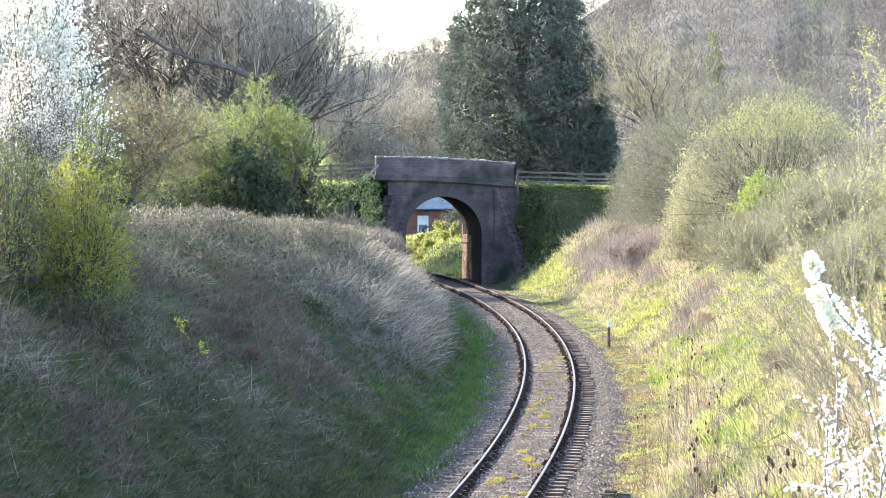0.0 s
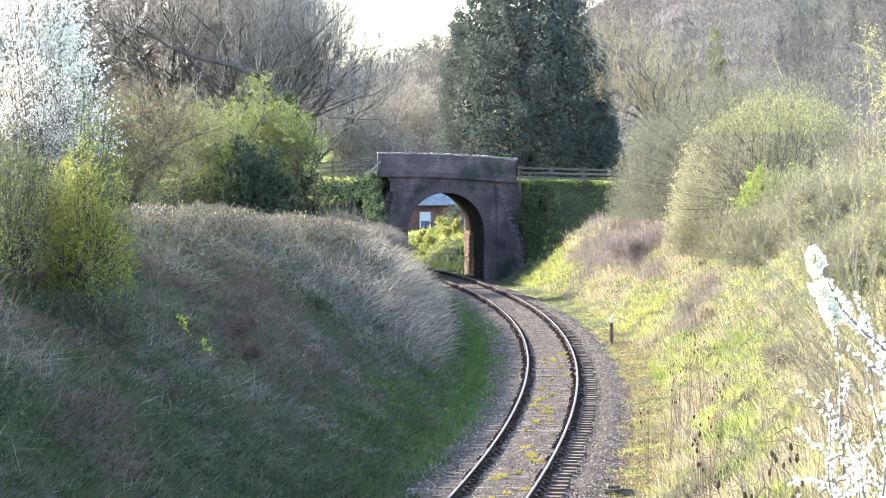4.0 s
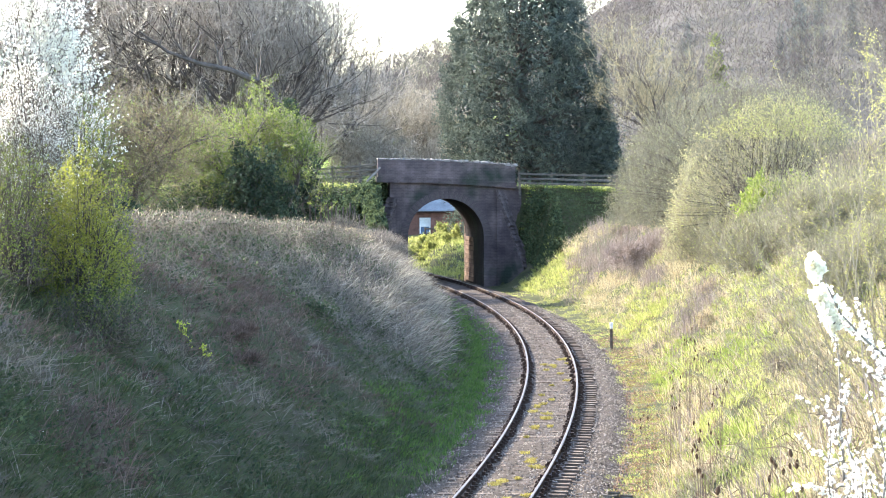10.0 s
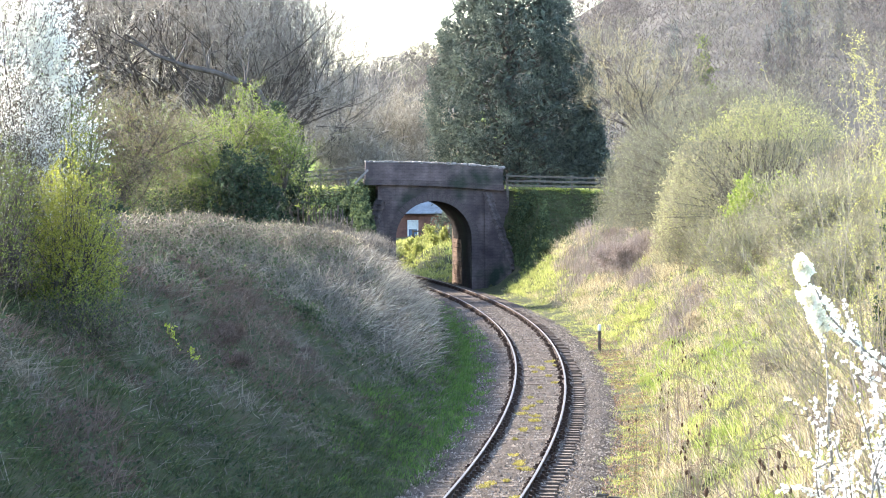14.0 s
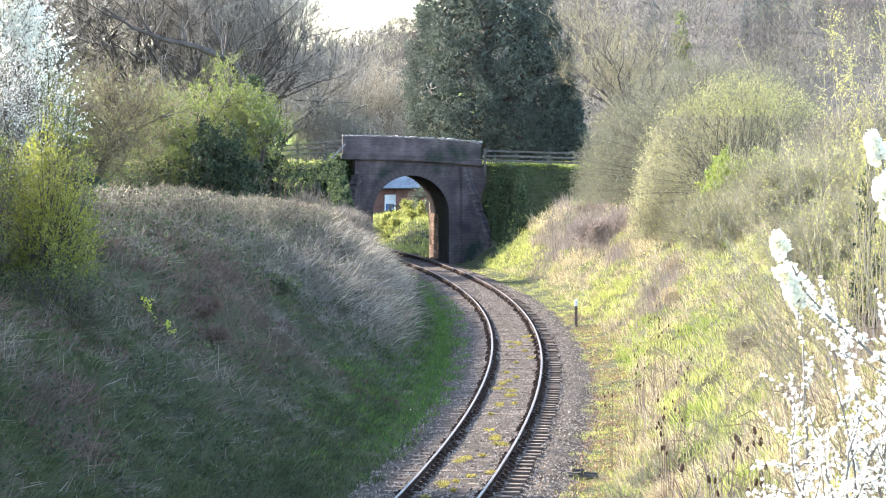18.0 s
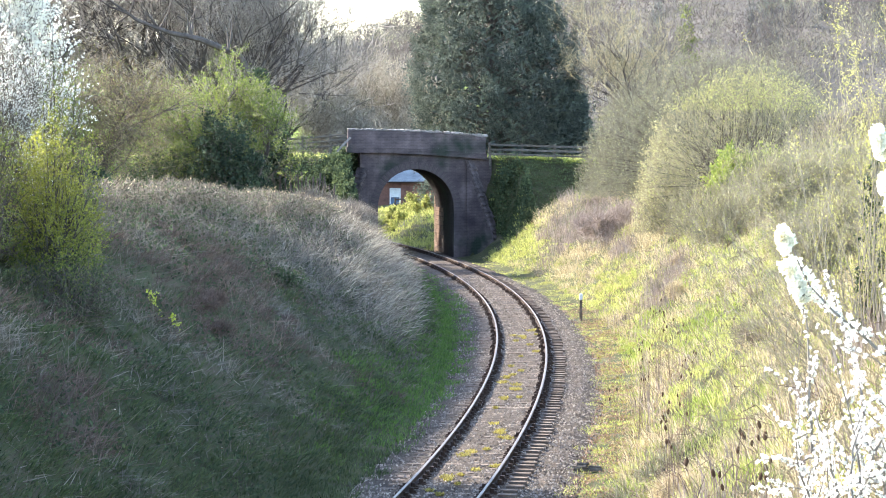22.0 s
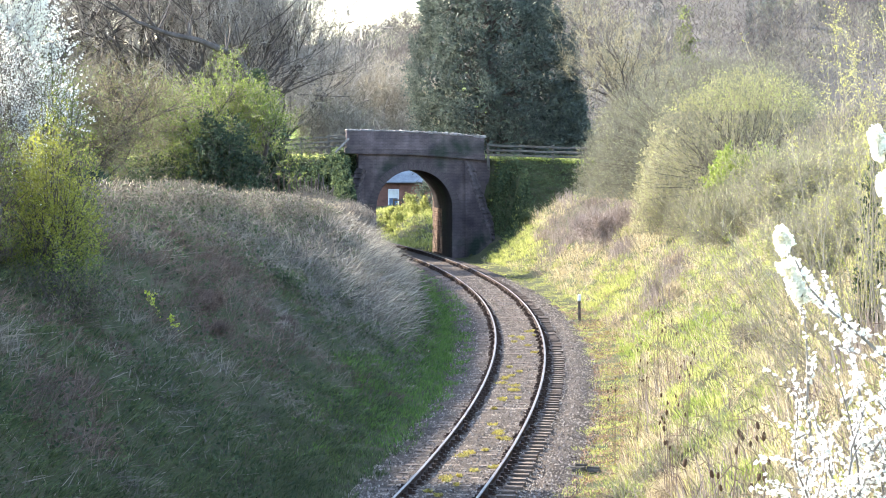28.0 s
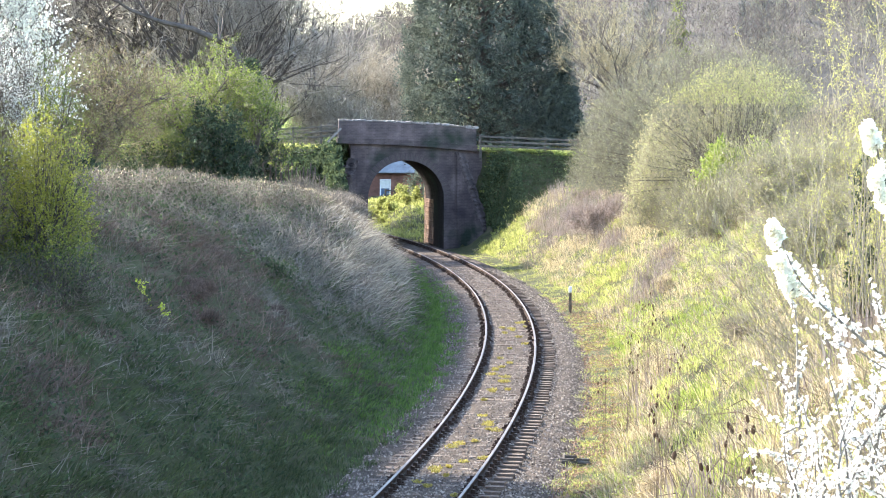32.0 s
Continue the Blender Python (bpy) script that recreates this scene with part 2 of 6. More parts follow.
def box(bm, c, size, bevel=0.0, turn=None):
    r = bmesh.ops.create_cube(bm, size=1.0)["verts"]
    bmesh.ops.scale(bm, vec=size, verts=r)
    if bevel:
        ed = list({e for v in r for e in v.link_edges})
        r = list({v for f in bmesh.ops.bevel(bm, geom=ed, offset=bevel, segments=1, affect="EDGES")["faces"] for v in f.verts} | {v for v in r if v.is_valid})
    if turn is not None:
        bmesh.ops.transform(bm, matrix=turn, verts=r)
    bmesh.ops.translate(bm, vec=c, verts=r)
    return r


def rough_block(size, bevel, seed, jitter=0.012):
    bm = bmesh.new()
    box(bm, (0, 0, 0), size, bevel)
    rr = random.Random(seed)
    for v in bm.verts:
        v.co += Vector([rr.uniform(-jitter, jitter) for _ in range(3)])
    return bm


def unit(a):
    return a / np.maximum(np.linalg.norm(a, axis=-1, keepdims=True), 1e-9)


def rand_dirs(n, up=0.0):
    a = rng.normal(size=(n, 3))
    a[:, 2] += up
    return unit(a)


def blades(P, h, w, lean):
    """Grass blades: bent, tapering strips. P (n,3), h (n), w (n), lean (n,3)."""
    n = len(P)
    a = rng.uniform(0, 2 * np.pi, n)
    side = np.c_[np.cos(a), np.sin(a), np.zeros(n)] * (w / 2)[:, None]
    mid = P + np.c_[np.zeros((n, 2)), h * 0.62] + lean * 0.35
    tip = P + np.c_[np.zeros((n, 2)), h] + lean
    V = np.stack([P, mid - side, mid + side, tip], 1).reshape(-1, 3)
    F = (np.arange(n)[:, None, None] * 4 + np.array([[0, 2, 1], [1, 2, 3]])[None]).reshape(-1, 3)
    return V, F


def tufts_of(C, per, spread, h, w, droop, bias=(0.0, 0.0)):
    """Tussocks: blades fanning out and drooping from each centre."""
    n = len(C)
    a = rng.uniform(0, 2 * np.pi, (n, per))
    r = np.sqrt(rng.random((n, per))) * spread
    size = rng.uniform(0.6, 1.3, (n, 1)) * rng.uniform(0.6, 1.15, (n, per))
    P = C[:, None] + np.stack([np.cos(a) * r, np.sin(a) * r, np.zeros_like(a)], -1)
    out = rng.uniform(0.2, 1.0, (n, per)) * droop * size
    lean = np.stack([np.cos(a) * out + bias[0] * size, np.sin(a) * out + bias[1] * size, -0.25 * out], -1)
    return blades(P.reshape(-1, 3), (size * h).reshape(-1), np.full(n * per, w), lean.reshape(-1, 3))


def spikes(P, Q, r):
    """Fine twigs and stems: tapering slivers from P to Q."""
    n = len(P)
    u = unit(np.cross(Q - P, rng.normal(size=(n, 3)))) * np.broadcast_to(r, (n,))[:, None] * 1.3
    V = np.stack([P + u, P - u, Q], 1).reshape(-1, 3)
    return V, np.arange(n * 3).reshape(-1, 3)


def tubes(P, Q, r0, r1, k=5):
    """Limbs: k-sided tapering tubes."""
    n = len(P)
    ax = unit(Q - P)
    ref = np.where(np.abs(ax[:, 2:3]) > 0.9, np.array([[1.0, 0, 0]]), np.array([[0, 0, 1.0]]))
    u = unit(np.cross(ax, ref))
    v = np.cross(ax, u)
    an = np.arange(k) * 2 * np.pi / k
    ring = u[:, None] * np.cos(an)[None, :, None] + v[:, None] * np.sin(an)[None, :, None]
    A = P[:, None] + ring * np.broadcast_to(r0, (n,))[:, None, None]
    B = Q[:, None] + ring * np.broadcast_to(r1, (n,))[:, None, None]
    V = np.concatenate([A, B], 1).reshape(-1, 3)
    f = []
    for i in range(k):
        j = (i + 1) % k
        f += [[i, j, k + j], [i, k + j, k + i]]
    F = (np.arange(n)[:, None, None] * 2 * k + np.array(f)[None]).reshape(-1, 3)
    return V, F


def pipe(P, r, k=4):
    """One bent, tapering stem through the points P (n, 3) with radii r (n)."""
    n = len(P)
    ax = unit(np.gradient(P, axis=0))
    u = unit(np.cross(ax, np.where(np.abs(ax[:, 2:3]) > 0.9, np.array([[1.0, 0, 0]]), np.array([[0, 0, 1.0]]))[n // 2:n // 2 + 1]))
    v = np.cross(ax, u)
    an = np.arange(k) * 2 * np.pi / k
    V = (P[:, None] + (u[:, None] * np.cos(an)[None, :, None] + v[:, None] * np.sin(an)[None, :, None]) * r[:, None, None]).reshape(-1, 3)
    f = []
    for i in range(k):
        j = (i + 1) % k
        f += [[i, j, k + j], [i, k + j, k + i]]
    return V, (np.arange(n - 1)[:, None, None] * k + np.array(f)[None]).reshape(-1, 3)


def leaves(P, size, way, wide=0.55):
    """Leaves: folded diamonds of two triangles, growing along way."""
    n = len(P)
    size = np.broadcast_to(size, (n,))[:, None]
    u = unit(np.cross(way, rng.normal(size=(n, 3))))
    nn = np.cross(way, u)
    mid = P + way * size * 0.45 + nn * size * 0.12
    V = np.stack([P, mid + u * size * wide / 2, P + way * size, mid - u * size * wide / 2], 1).reshape(-1, 3)
    F = (np.arange(n)[:, None, None] * 4 + np.array([[0, 1, 2], [0, 2, 3]])[None]).reshape(-1, 3)
    return V, F


def smooth_noise(x, y, scale, seed=0):
    """Cheap value noise on arrays, about -1..1."""
    a = np.sin(x * 1.7 / scale + seed) * np.cos(y * 1.3 / scale - seed * 1.7)
    b = np.sin(x * 3.1 / scale - y * 2.3 / scale + seed * 2.1)
    c = np.cos(x * 5.3 / scale + y * 4.7 / scale - seed * 0.6)
    return 0.5 * a + 0.3 * b + 0.2 * c


# ---- the lie of the land ----
def track_x(y):
    u = (np.asarray(y, dtype=float) - 100) / 50
    return 2.498 + 0.521 * u - 2.742 * u ** 2 - 0.109 * u ** 3


def track_turn(y):
    u = (np.asarray(y, dtype=float) - 100) / 50
    return (0.521 - 5.484 * u - 0.327 * u ** 2) / 50


def offset(x, y):
    yy = np.clip(y, -60, 230)
    return (x - track_x(yy)) / np.sqrt(1 + track_turn(yy) ** 2)


def smoothstep(a, b, v):
    """0 at a, 1 at b; a may be the larger."""
    t = np.clip((v - a) / (b - a), 0, 1)
    return t * t * (3 - 2 * t)


ROAD_Y, ROAD_Z = 168.0, 5.15


def ground_z(x, y):
    x, y = np.asarray(x, dtype=float), np.asarray(y, dtype=float)
    s = offset(x, y)
    top_l = np.interp(y, [0, 60, 80, 100, 120, 150, 175, 200], [5.0, 5.0, 4.6, 4.0, 3.2, 2.5, 3.5, 4.6])
    top_r = np.interp(y, [0, 40, 70, 100, 140, 158, 175, 200, 235], [5.2, 4.9, 4.6, 4.3, 3.6, 3.4, 1.3, 1.1, 0.6])
    rise_l = np.interp(y, [60, 140], [0.80, 1.0])
    left = np.where(s > -3.0, 0.25 * (-2.2 - s) - 0.22, -0.02 + rise_l * (-3.0 - s))
    right = np.where(s < 3.4, 0.15 * (s - 2.3) - 0.25, -0.085 + 0.86 * (s - 3.4))
    z = np.where(s < 0, left, right)
    top = np.where(s < 0, top_l, top_r)
    z = top - np.logaddexp(0, (top - z) * 2.2) / 2.2
    z = np.where(np.abs(s) < 2.3, -0.28, z)
    out = np.maximum(np.abs(s) - 9, 0)
    z = z + np.where(s > 0, 0.05 * np.minimum(out, 60), 0.012 * np.minimum(out, 60))
    wob = smooth_noise(x, y, 1.7) * 0.10 + smooth_noise(x, y, 6.0, 3) * 0.16
    wob = wob + np.where(s > 0, smooth_noise(x, y, 1.1, 8) * 0.18 + smooth_noise(x, y, 3.3, 6) * 0.30, smooth_noise(x, y, 2.9, 12) * 0.14)
    z = z + wob * smoothstep(2.4, 4.5, np.abs(s))
    # road embankment, broken by the bridge
    dy = np.maximum(np.abs(y - ROAD_Y) - 3.2, 0)
    road = ROAD_Z - 0.02 * np.abs(x) * (x > 0) - dy * 0.75 + smooth_noise(x, y, 2.2, 5) * 0.12
    flank = np.where(y < 163.9, 4.7, np.interp(y, [163.9, 165.4], [4.55, 3.45]))
    road = np.where((s > 0) & (y < 165.6), np.minimum(road, 0.3 + (s - flank) * 3.4), road)
    keep = (np.abs(s) > np.where(y < 165.6, np.where(s > 0, flank, 3.9), 3.5)) & (y < 230)
    z = np.where(keep, np.maximum(z, road), z)
    # the meadow behind the house
    z = z + 7.0 * smoothstep(238, 276, y) * smoothstep(12, 2, x)
    # the wooded hill
    hill = smoothstep(205, 520, y) * (6 + 30 * smoothstep(-30, 35, x - (y - 200) * 0.02)) + smoothstep(600, 1600, y) * 30
    return z + np.where(y > 200, hill * smoothstep(4, 20, np.abs(s) + (y > 260) * 20), 0)


def on_ground(x, y, lift=0.0):
    return np.c_[x, y, ground_z(x, y) + lift]


def along(y, s, z):
    """World points at chainage y, sideways offset s (metres to the right of the track's middle) and height z."""
    y, s = np.broadcast_arrays(np.asarray(y, dtype=float), np.asarray(s, dtype=float))
    t = track_turn(y)
    c = 1 / np.sqrt(1 + t ** 2)
    return np.stack([track_x(y) + s * c, y - s * t * c, np.broadcast_to(z, y.shape)], -1)


def track_pose(y, s=0.0, z=0.0):
    p = along(y, s, z)
    return pose(*p.tolist(), 0, 0, -math.degrees(math.atan(float(track_turn(y)))))


def sheet(name, X, Y, Z, mat, kind="structure", label=""):
    ny, nx = Z.shape
    V = np.stack([X, Y, Z], -1).reshape(-1, 3)
    i = (np.arange(ny - 1)[:, None] * nx + np.arange(nx - 1)[None]).reshape(-1)
    F = np.stack([i, i + 1, i + nx + 1, i + nx], 1)
    ob = new(name, tri_data(name, V, F, mat, True))
    return tagged(ob, label, "", "", kind)


gx = np.unique(np.concatenate([np.linspace(-2500, -150, 14), np.linspace(-150, -25, 26), np.arange(-25, 25, 0.6), np.arange(2.0, 6.5, 0.2), np.linspace(25, 150, 26), np.linspace(150, 2500, 14)]))
gy = np.unique(np.concatenate([np.linspace(-2500, -60, 12), np.linspace(-60, 20, 21), np.arange(20, 200, 1.2), np.arange(162.5, 167, 0.3), np.linspace(200, 620, 61), np.linspace(620, 3000, 16)]))
GX, GY = np.meshgrid(gx, gy)
tagged(sheet("ground", GX, GY, ground_z(GX, GY), M["earth"]), "rough turf and bare earth of a railway cutting", "ground")
fx, fy = np.meshgrid(np.linspace(-60, 5, 40), np.linspace(240, 300, 40))
tagged(sheet("meadow", fx, fy, ground_z(fx, fy) + 0.05, M["meadow"]), "sunlit green meadow sloping up behind the bridge", "field")
fx, fy = np.meshgrid(np.linspace(-0.12, 0.26, 50), np.linspace(278, 700, 60))
fx = fx * fy
tagged(sheet("woodland_floor", fx, fy, ground_z(fx, fy) + 0.25, M["litter"]), "brown leaf litter under the hillside woods", "ground")


# ---- railway track ----
def swept(profile, y0, y1, step):
    """A closed cross-section (s, z) carried along the track."""
    ys = np.arange(y0, y1 + step / 2, step)
    k = len(profile)
    V = np.concatenate([along(np.full(k, y), np.array([p[0] for p in profile]), np.array([p[1] for p in profile])) for y in ys])
    f = []
    for i in range(k):
        j = (i + 1) % k
        f += [[i, j, k + j], [i, k + j, k + i]]
    F = (np.arange(len(ys) - 1)[:, None, None] * k + np.array(f)[None]).reshape(-1, 3)
    caps = np.array([[0, i + 1, i] for i in range(1, k - 1)])
    return V, np.concatenate([F, caps, caps[:, ::-1] + (len(ys) - 1) * k])


bs = np.linspace(-2.75, 2.85, 57)
by = np.arange(30, 200, 0.5)
BS, BY = np.meshgrid(bs, by)
bed = np.interp(BS, [-2.75, -2.1, -1.75, -1.2, -0.9, 0.9, 1.05, 1.45, 1.75, 2.2, 2.85], [-0.42, -0.26, -0.05, -0.022, -0.014, -0.014, -0.06, -0.10, -0.085, -0.2, -0.42])
bed = bed + smooth_noise(BS * 3, BY * 3, 1.1, 2) * 0.022 + rng.uniform(-0.014, 0.014, bed.shape)
BP = along(BY, BS, bed)
tagged(sheet("ballast_bed", BP[..., 0], BP[..., 1], BP[..., 2], M["ballast"]), "grey-brown crushed stone ballast under the track", "ballast")

track = thing("railway_track", "single curving railway track on timber sleepers", "railway track", kind="structure")


def rail_profile(s0):
    half = [(0.068, 0.0), (0.068, 0.014), (0.010, 0.03), (0.010, 0.105), (0.034, 0.118), (0.034, 0.142)]
    return [(s0 + a, b) for a, b in half] + [(s0 - a, b) for a, b in reversed(half)]


for s0 in (-0.7525, 0.7525):
    rail = soup("rail", swept(rail_profile(s0), 15, 215, 0.8), M["rust"], track, "rust-brown steel rail")
    head = [(s0 - 0.028, 0.142), (s0 + 0.028, 0.142), (s0 + 0.021, 0.148), (s0 - 0.021, 0.148)]
    soup("running_surface", swept(head, 15, 215, 0.8), M["steel"], rail, "polished bright top of the rail")

sleeper_meshes = []
for k in range(4):
    bm = rough_block((2.6, 0.25, 0.13), 0.012, k, 0.006)
    me = bpy.data.meshes.new("sleeper")
    bm.to_mesh(me)
    bm.free()
    me.materials.append(M["sleeper"])
    sleeper_meshes.append(me)
bm = bmesh.new()
box(bm, (0, 0, 0.012), (0.36, 0.19, 0.024))
for sx in (-1, 1):
    box(bm, (sx * 0.085, 0, 0.06), (0.07, 0.10, 0.085))
    box(bm, (sx * 0.145, 0, 0.035), (0.045, 0.045, 0.03))
box(bm, (0.055, 0, 0.075), (0.03, 0.14, 0.07))
chair_mesh = bpy.data.meshes.new("rail_chair")
bm.to_mesh(chair_mesh)
bm.free()
chair_mesh.materials.append(M["rust"])
PITCH, y, k = 0.70, 40.0, 0
while y < 205:
    sl = piece("sleeper", sleeper_meshes[k % 4], track_pose(y, random.uniform(-0.04, 0.05), -0.082 + random.uniform(-0.008, 0.012)) @ pose(0, 0, 0, 0, 0, random.uniform(-0.7, 0.7)), track)
    if y < 175:
        for s0 in (-0.7525, 0.7525):
            piece("rail_chair", chair_mesh, pose(s0, 0, 0.066), sl)
    y += PITCH / math.sqrt(1 + float(track_turn(y)) ** 2)
    k += 1


def chips(ys, ss, zz, size):
    """Crushed stones, half sunk."""
    n = len(ys)
    c = along(ys, ss, 0)
    c[:, 2] = zz
    o = np.array([[1, 0, -0.5], [-1, 0, -0.5], [0, 1, -0.5], [0, -1, -0.5], [0.2, 0.1, 0.9]], dtype=float)
    f = np.array([[0, 2, 4], [2, 1, 4], [1, 3, 4], [3, 0, 4]])
    a = rng.uniform(0, 6.3, n)
    v = o[None] * rng.uniform(0.55, 1.2, (n, 5, 1)) * np.asarray(size)[:, None, None] * np.array([1, 1, 0.75])
    v = np.stack([v[..., 0] * np.cos(a)[:, None] - v[..., 1] * np.sin(a)[:, None], v[..., 0] * np.sin(a)[:, None] + v[..., 1] * np.cos(a)[:, None], v[..., 2] + 0.25 * v[..., 0] * rng.normal(size=(n, 1))], -1)
    return (v + c[:, None]).reshape(-1, 3), (np.arange(n)[:, None, None] * 5 + f[None]).reshape(-1, 3)


def bed_z(s):
    return np.interp(s, [-2.75, -2.1, -1.75, -1.2, -0.9, 0.9, 1.05, 1.45, 1.75, 2.2, 2.85], [-0.42, -0.26, -0.05, -0.022, -0.014, -0.014, -0.06, -0.10, -0.085, -0.2, -0.42])


n = 24000
cy = 50 + 90 * rng.random(n) ** 1.7
cs = np.where(rng.random(n) < 0.45, rng.uniform(1.25, 2.75, n), rng.uniform(-2.5, 1.0, n))
keep = (np.abs(np.abs(cs) - 0.75) > 0.12)
cy, cs = cy[keep], cs[keep]
soup("ballast_stones", chips(cy, cs, bed_z(cs) + 0.012, rng.uniform(0.018, 0.042, len(cy))), M["stone_chip"])
tagged(bpy.data.objects["ballast_stones"], "loose grey and brown ballast stones", "ballast", "", "stuff")

# ---- the bridge ----
BR = track_pose(165.0, 0.2)
bridge = thing("stone_bridge", "dark sooty brick railway overbridge with a round arch", "bridge", BR)
HALF, SPRING, DEEP = 2.07, 2.5, 7.2


def arch_wall(name, y0, y1, half_w, z_top_l, z_top_r, mat, seg=28):
    """A wall pierced by the arch, from y0 to y1."""
    hole = [(-HALF, -0.5), (-HALF, SPRING)] + [(-HALF * math.cos(math.pi * i / seg), SPRING + HALF * math.sin(math.pi * i / seg)) for i in range(1, seg)] + [(HALF, SPRING), (HALF, -0.5)]
    ztop = lambda x: z_top_l + (z_top_r - z_top_l) * (x + half_w) / (2 * half_w)
    outer = [(-half_w, -0.5), (-half_w, SPRING)]
    for i in range(1, seg):
        a = math.pi * i / seg
        x = -half_w * math.cos(a)
        outer.append((x, ztop(x)))
    outer += [(half_w, SPRING), (half_w, -0.5)]
    bm = bmesh.new()
    rows = []
    for yy in (y0, y1):
        rows.append(([bm.verts.new((x, yy, z)) for x, z in hole], [bm.verts.new((x, yy, z)) for x, z in outer]))
    (h0, o0), (h1, o1) = rows
    for i in range(len(hole) - 1):
        bm.faces.new((h0[i], h0[i + 1], o0[i + 1], o0[i]))
        bm.faces.new((h1[i], o1[i], o1[i + 1], h1[i + 1]))
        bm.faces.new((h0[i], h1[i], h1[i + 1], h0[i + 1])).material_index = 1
        bm.faces.new((o0[i], o0[i + 1], o1[i + 1], o1[i]))
    bmesh.ops.recalc_face_normals(bm, faces=bm.faces)
    ob = part(name, bm, mat, bridge)
    # vault faces wear the copy with the arch's shade in its colour
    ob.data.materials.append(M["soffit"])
    return ob


ZL, ZR = 5.62, 5.32
arch_wall("spandrel_wall", 0.0, DEEP, 3.05, ZL, ZR, M["bridge"])


def zs(x):
    return ZL + (ZR - ZL) * (x + 3.05) / 6.1


def slab(name, x0, x1, y0, y1, zb0, zt0, mat, parent, label="", tilt=True, bev=0.02):
    """A long block whose top and bottom follow the fall of the road."""
    bm = bmesh.new()
    nx = max(2, int((x1 - x0) / 0.5))
    r = []
    for i in range(nx + 1):
        x = x0 + (x1 - x0) * i / nx
        hump = 0.10 * math.cos(x / 4 * math.pi / 2)
        o = (zs(x) - zs(0) if tilt else 0) + hump
        r.append([bm.verts.new((x, yy, z + o + random.uniform(-0.008, 0.008))) for yy, z in ((y0, zb0), (y1, zb0), (y1, zt0), (y0, zt0))])
    for a, b in zip(r, r[1:]):
        for k in range(4):
            bm.faces.new((a[k], a[(k + 1) % 4], b[(k + 1) % 4], b[k]))
    bm.faces.new(r[0][::-1])
    bm.faces.new(r[-1])
    bmesh.ops.recalc_face_normals(bm, faces=bm.faces)
    return part(name, bm, mat, parent, label)


ZM = zs(0)
slab("string_course", -3.78, 3.86, -0.2, 0.35, ZM - 0.2, ZM + 0.10, M["bridge"], bridge, "projecting sooty string course")
for x0, x1, y0, y1 in ((-3.7, 3.8, -0.12, 0.33), (-2.6, 3.0, DEEP - 0.33, DEEP + 0.12)):
    slab("parapet", x0, x1, y0, y1, ZM + 0.10, ZM + 1.02, M["parapet"], bridge, "weathered purple-brown brick parapet wall")
x = -3.72
while x < 3.75:
    w = random.uniform(0.16, 0.36)
    bm = rough_block((w - 0.015, random.uniform(0.46, 0.56), random.uniform(0.07, 0.15)), 0.03, int(x * 100), 0.028)
    c = part("coping_stone", bm, M["coping"], bridge)
    c.matrix_basis = pose(x + w / 2, 0.105, zs(x) + 1.02 + 0.035 + 0.10 * math.cos(x / 4 * math.pi / 2), 0, random.uniform(-3, 3), random.uniform(-2, 2))
    x += w
# arch ring
for i in range(27):
    a = math.pi * (i + 0.5) / 27
    bm = rough_block((0.40, 0.05, 0.235), 0.006, i, 0.004)
    v = part("voussoir", bm, M["bridge"], bridge)
    v.matrix_basis = pose(-(HALF + 0.205) * math.cos(a), 0.012, SPRING + (HALF + 0.20) * math.sin(a)) @ pose(0, 0, 0, 0, -math.degrees(math.pi - a), 0)
# wing walls: short buttresses splayed outwards, with steeply raking copings
for sx, ex, ey, zt, width, zh in ((1, 4.2, -1.35, 0.9, 0.5, 5.0), (-1, -3.5, -0.75, 2.6, 0.5, 4.55)):
    p0, p1 = Vector((sx * 2.95, 0.0, 0)), Vector((ex, ey, 0))
    d = (p1 - p0).normalized()
    nrm = Vector((d.y, -d.x, 0)) * (-width / 2 if sx > 0 else width / 2)
    top_of = lambda u: zh + (zt - zh) * u ** 0.95
    bm = bmesh.new()
    cols = []
    for i in range(9):
        u = i / 8
        p = p0.lerp(p1, u)
        cols.append([bm.verts.new(q) for q in ((p.x + nrm.x, p.y + nrm.y, -0.6), (p.x - nrm.x, p.y - nrm.y, -0.6), (p.x - nrm.x, p.y - nrm.y, top_of(u)), (p.x + nrm.x, p.y + nrm.y, top_of(u)))])
    for a, b in zip(cols, cols[1:]):
        for k in range(4):
            bm.faces.new((a[k], a[(k + 1) % 4], b[(k + 1) % 4], b[k]))
    bm.faces.new(cols[0][::-1]), bm.faces.new(cols[-1])
    bmesh.ops.recalc_face_normals(bm, faces=bm.faces)
    wing = part("wing_wall", bm, M["bridge"], bridge, "splayed brick wing wall with a raking coping")
    yaw = math.degrees(math.atan2(d.y, d.x))
    for i in range(18):
        u = (i + 0.5) / 18
        p = p0.lerp(p1, u)
        bm = rough_block((random.uniform(0.3, 0.42), random.uniform(0.5, 0.58), random.uniform(0.16, 0.22)), 0.03, i + 50 * (sx > 0), 0.05)
        c = part("wing_coping", bm, M["quoin"], wing)
        c.matrix_basis = pose(p.x, p.y, top_of(u) - 0.02, 0, 0, yaw) @ pose(0, 0, 0, 0, random.uniform(52, 68), random.uniform(-6, 6))
    for i in range(10 if sx < 0 else 3):
        bm = rough_block((random.uniform(0.3, 0.44), random.uniform(0.54, 0.6), 0.24), 0.025, 40 + i, 0.02)
        q = part("quoin", bm, M["quoin"], wing)
        q.matrix_basis = pose(p1.x, p1.y, -0.2 + i * 0.26, 0, 0, yaw)
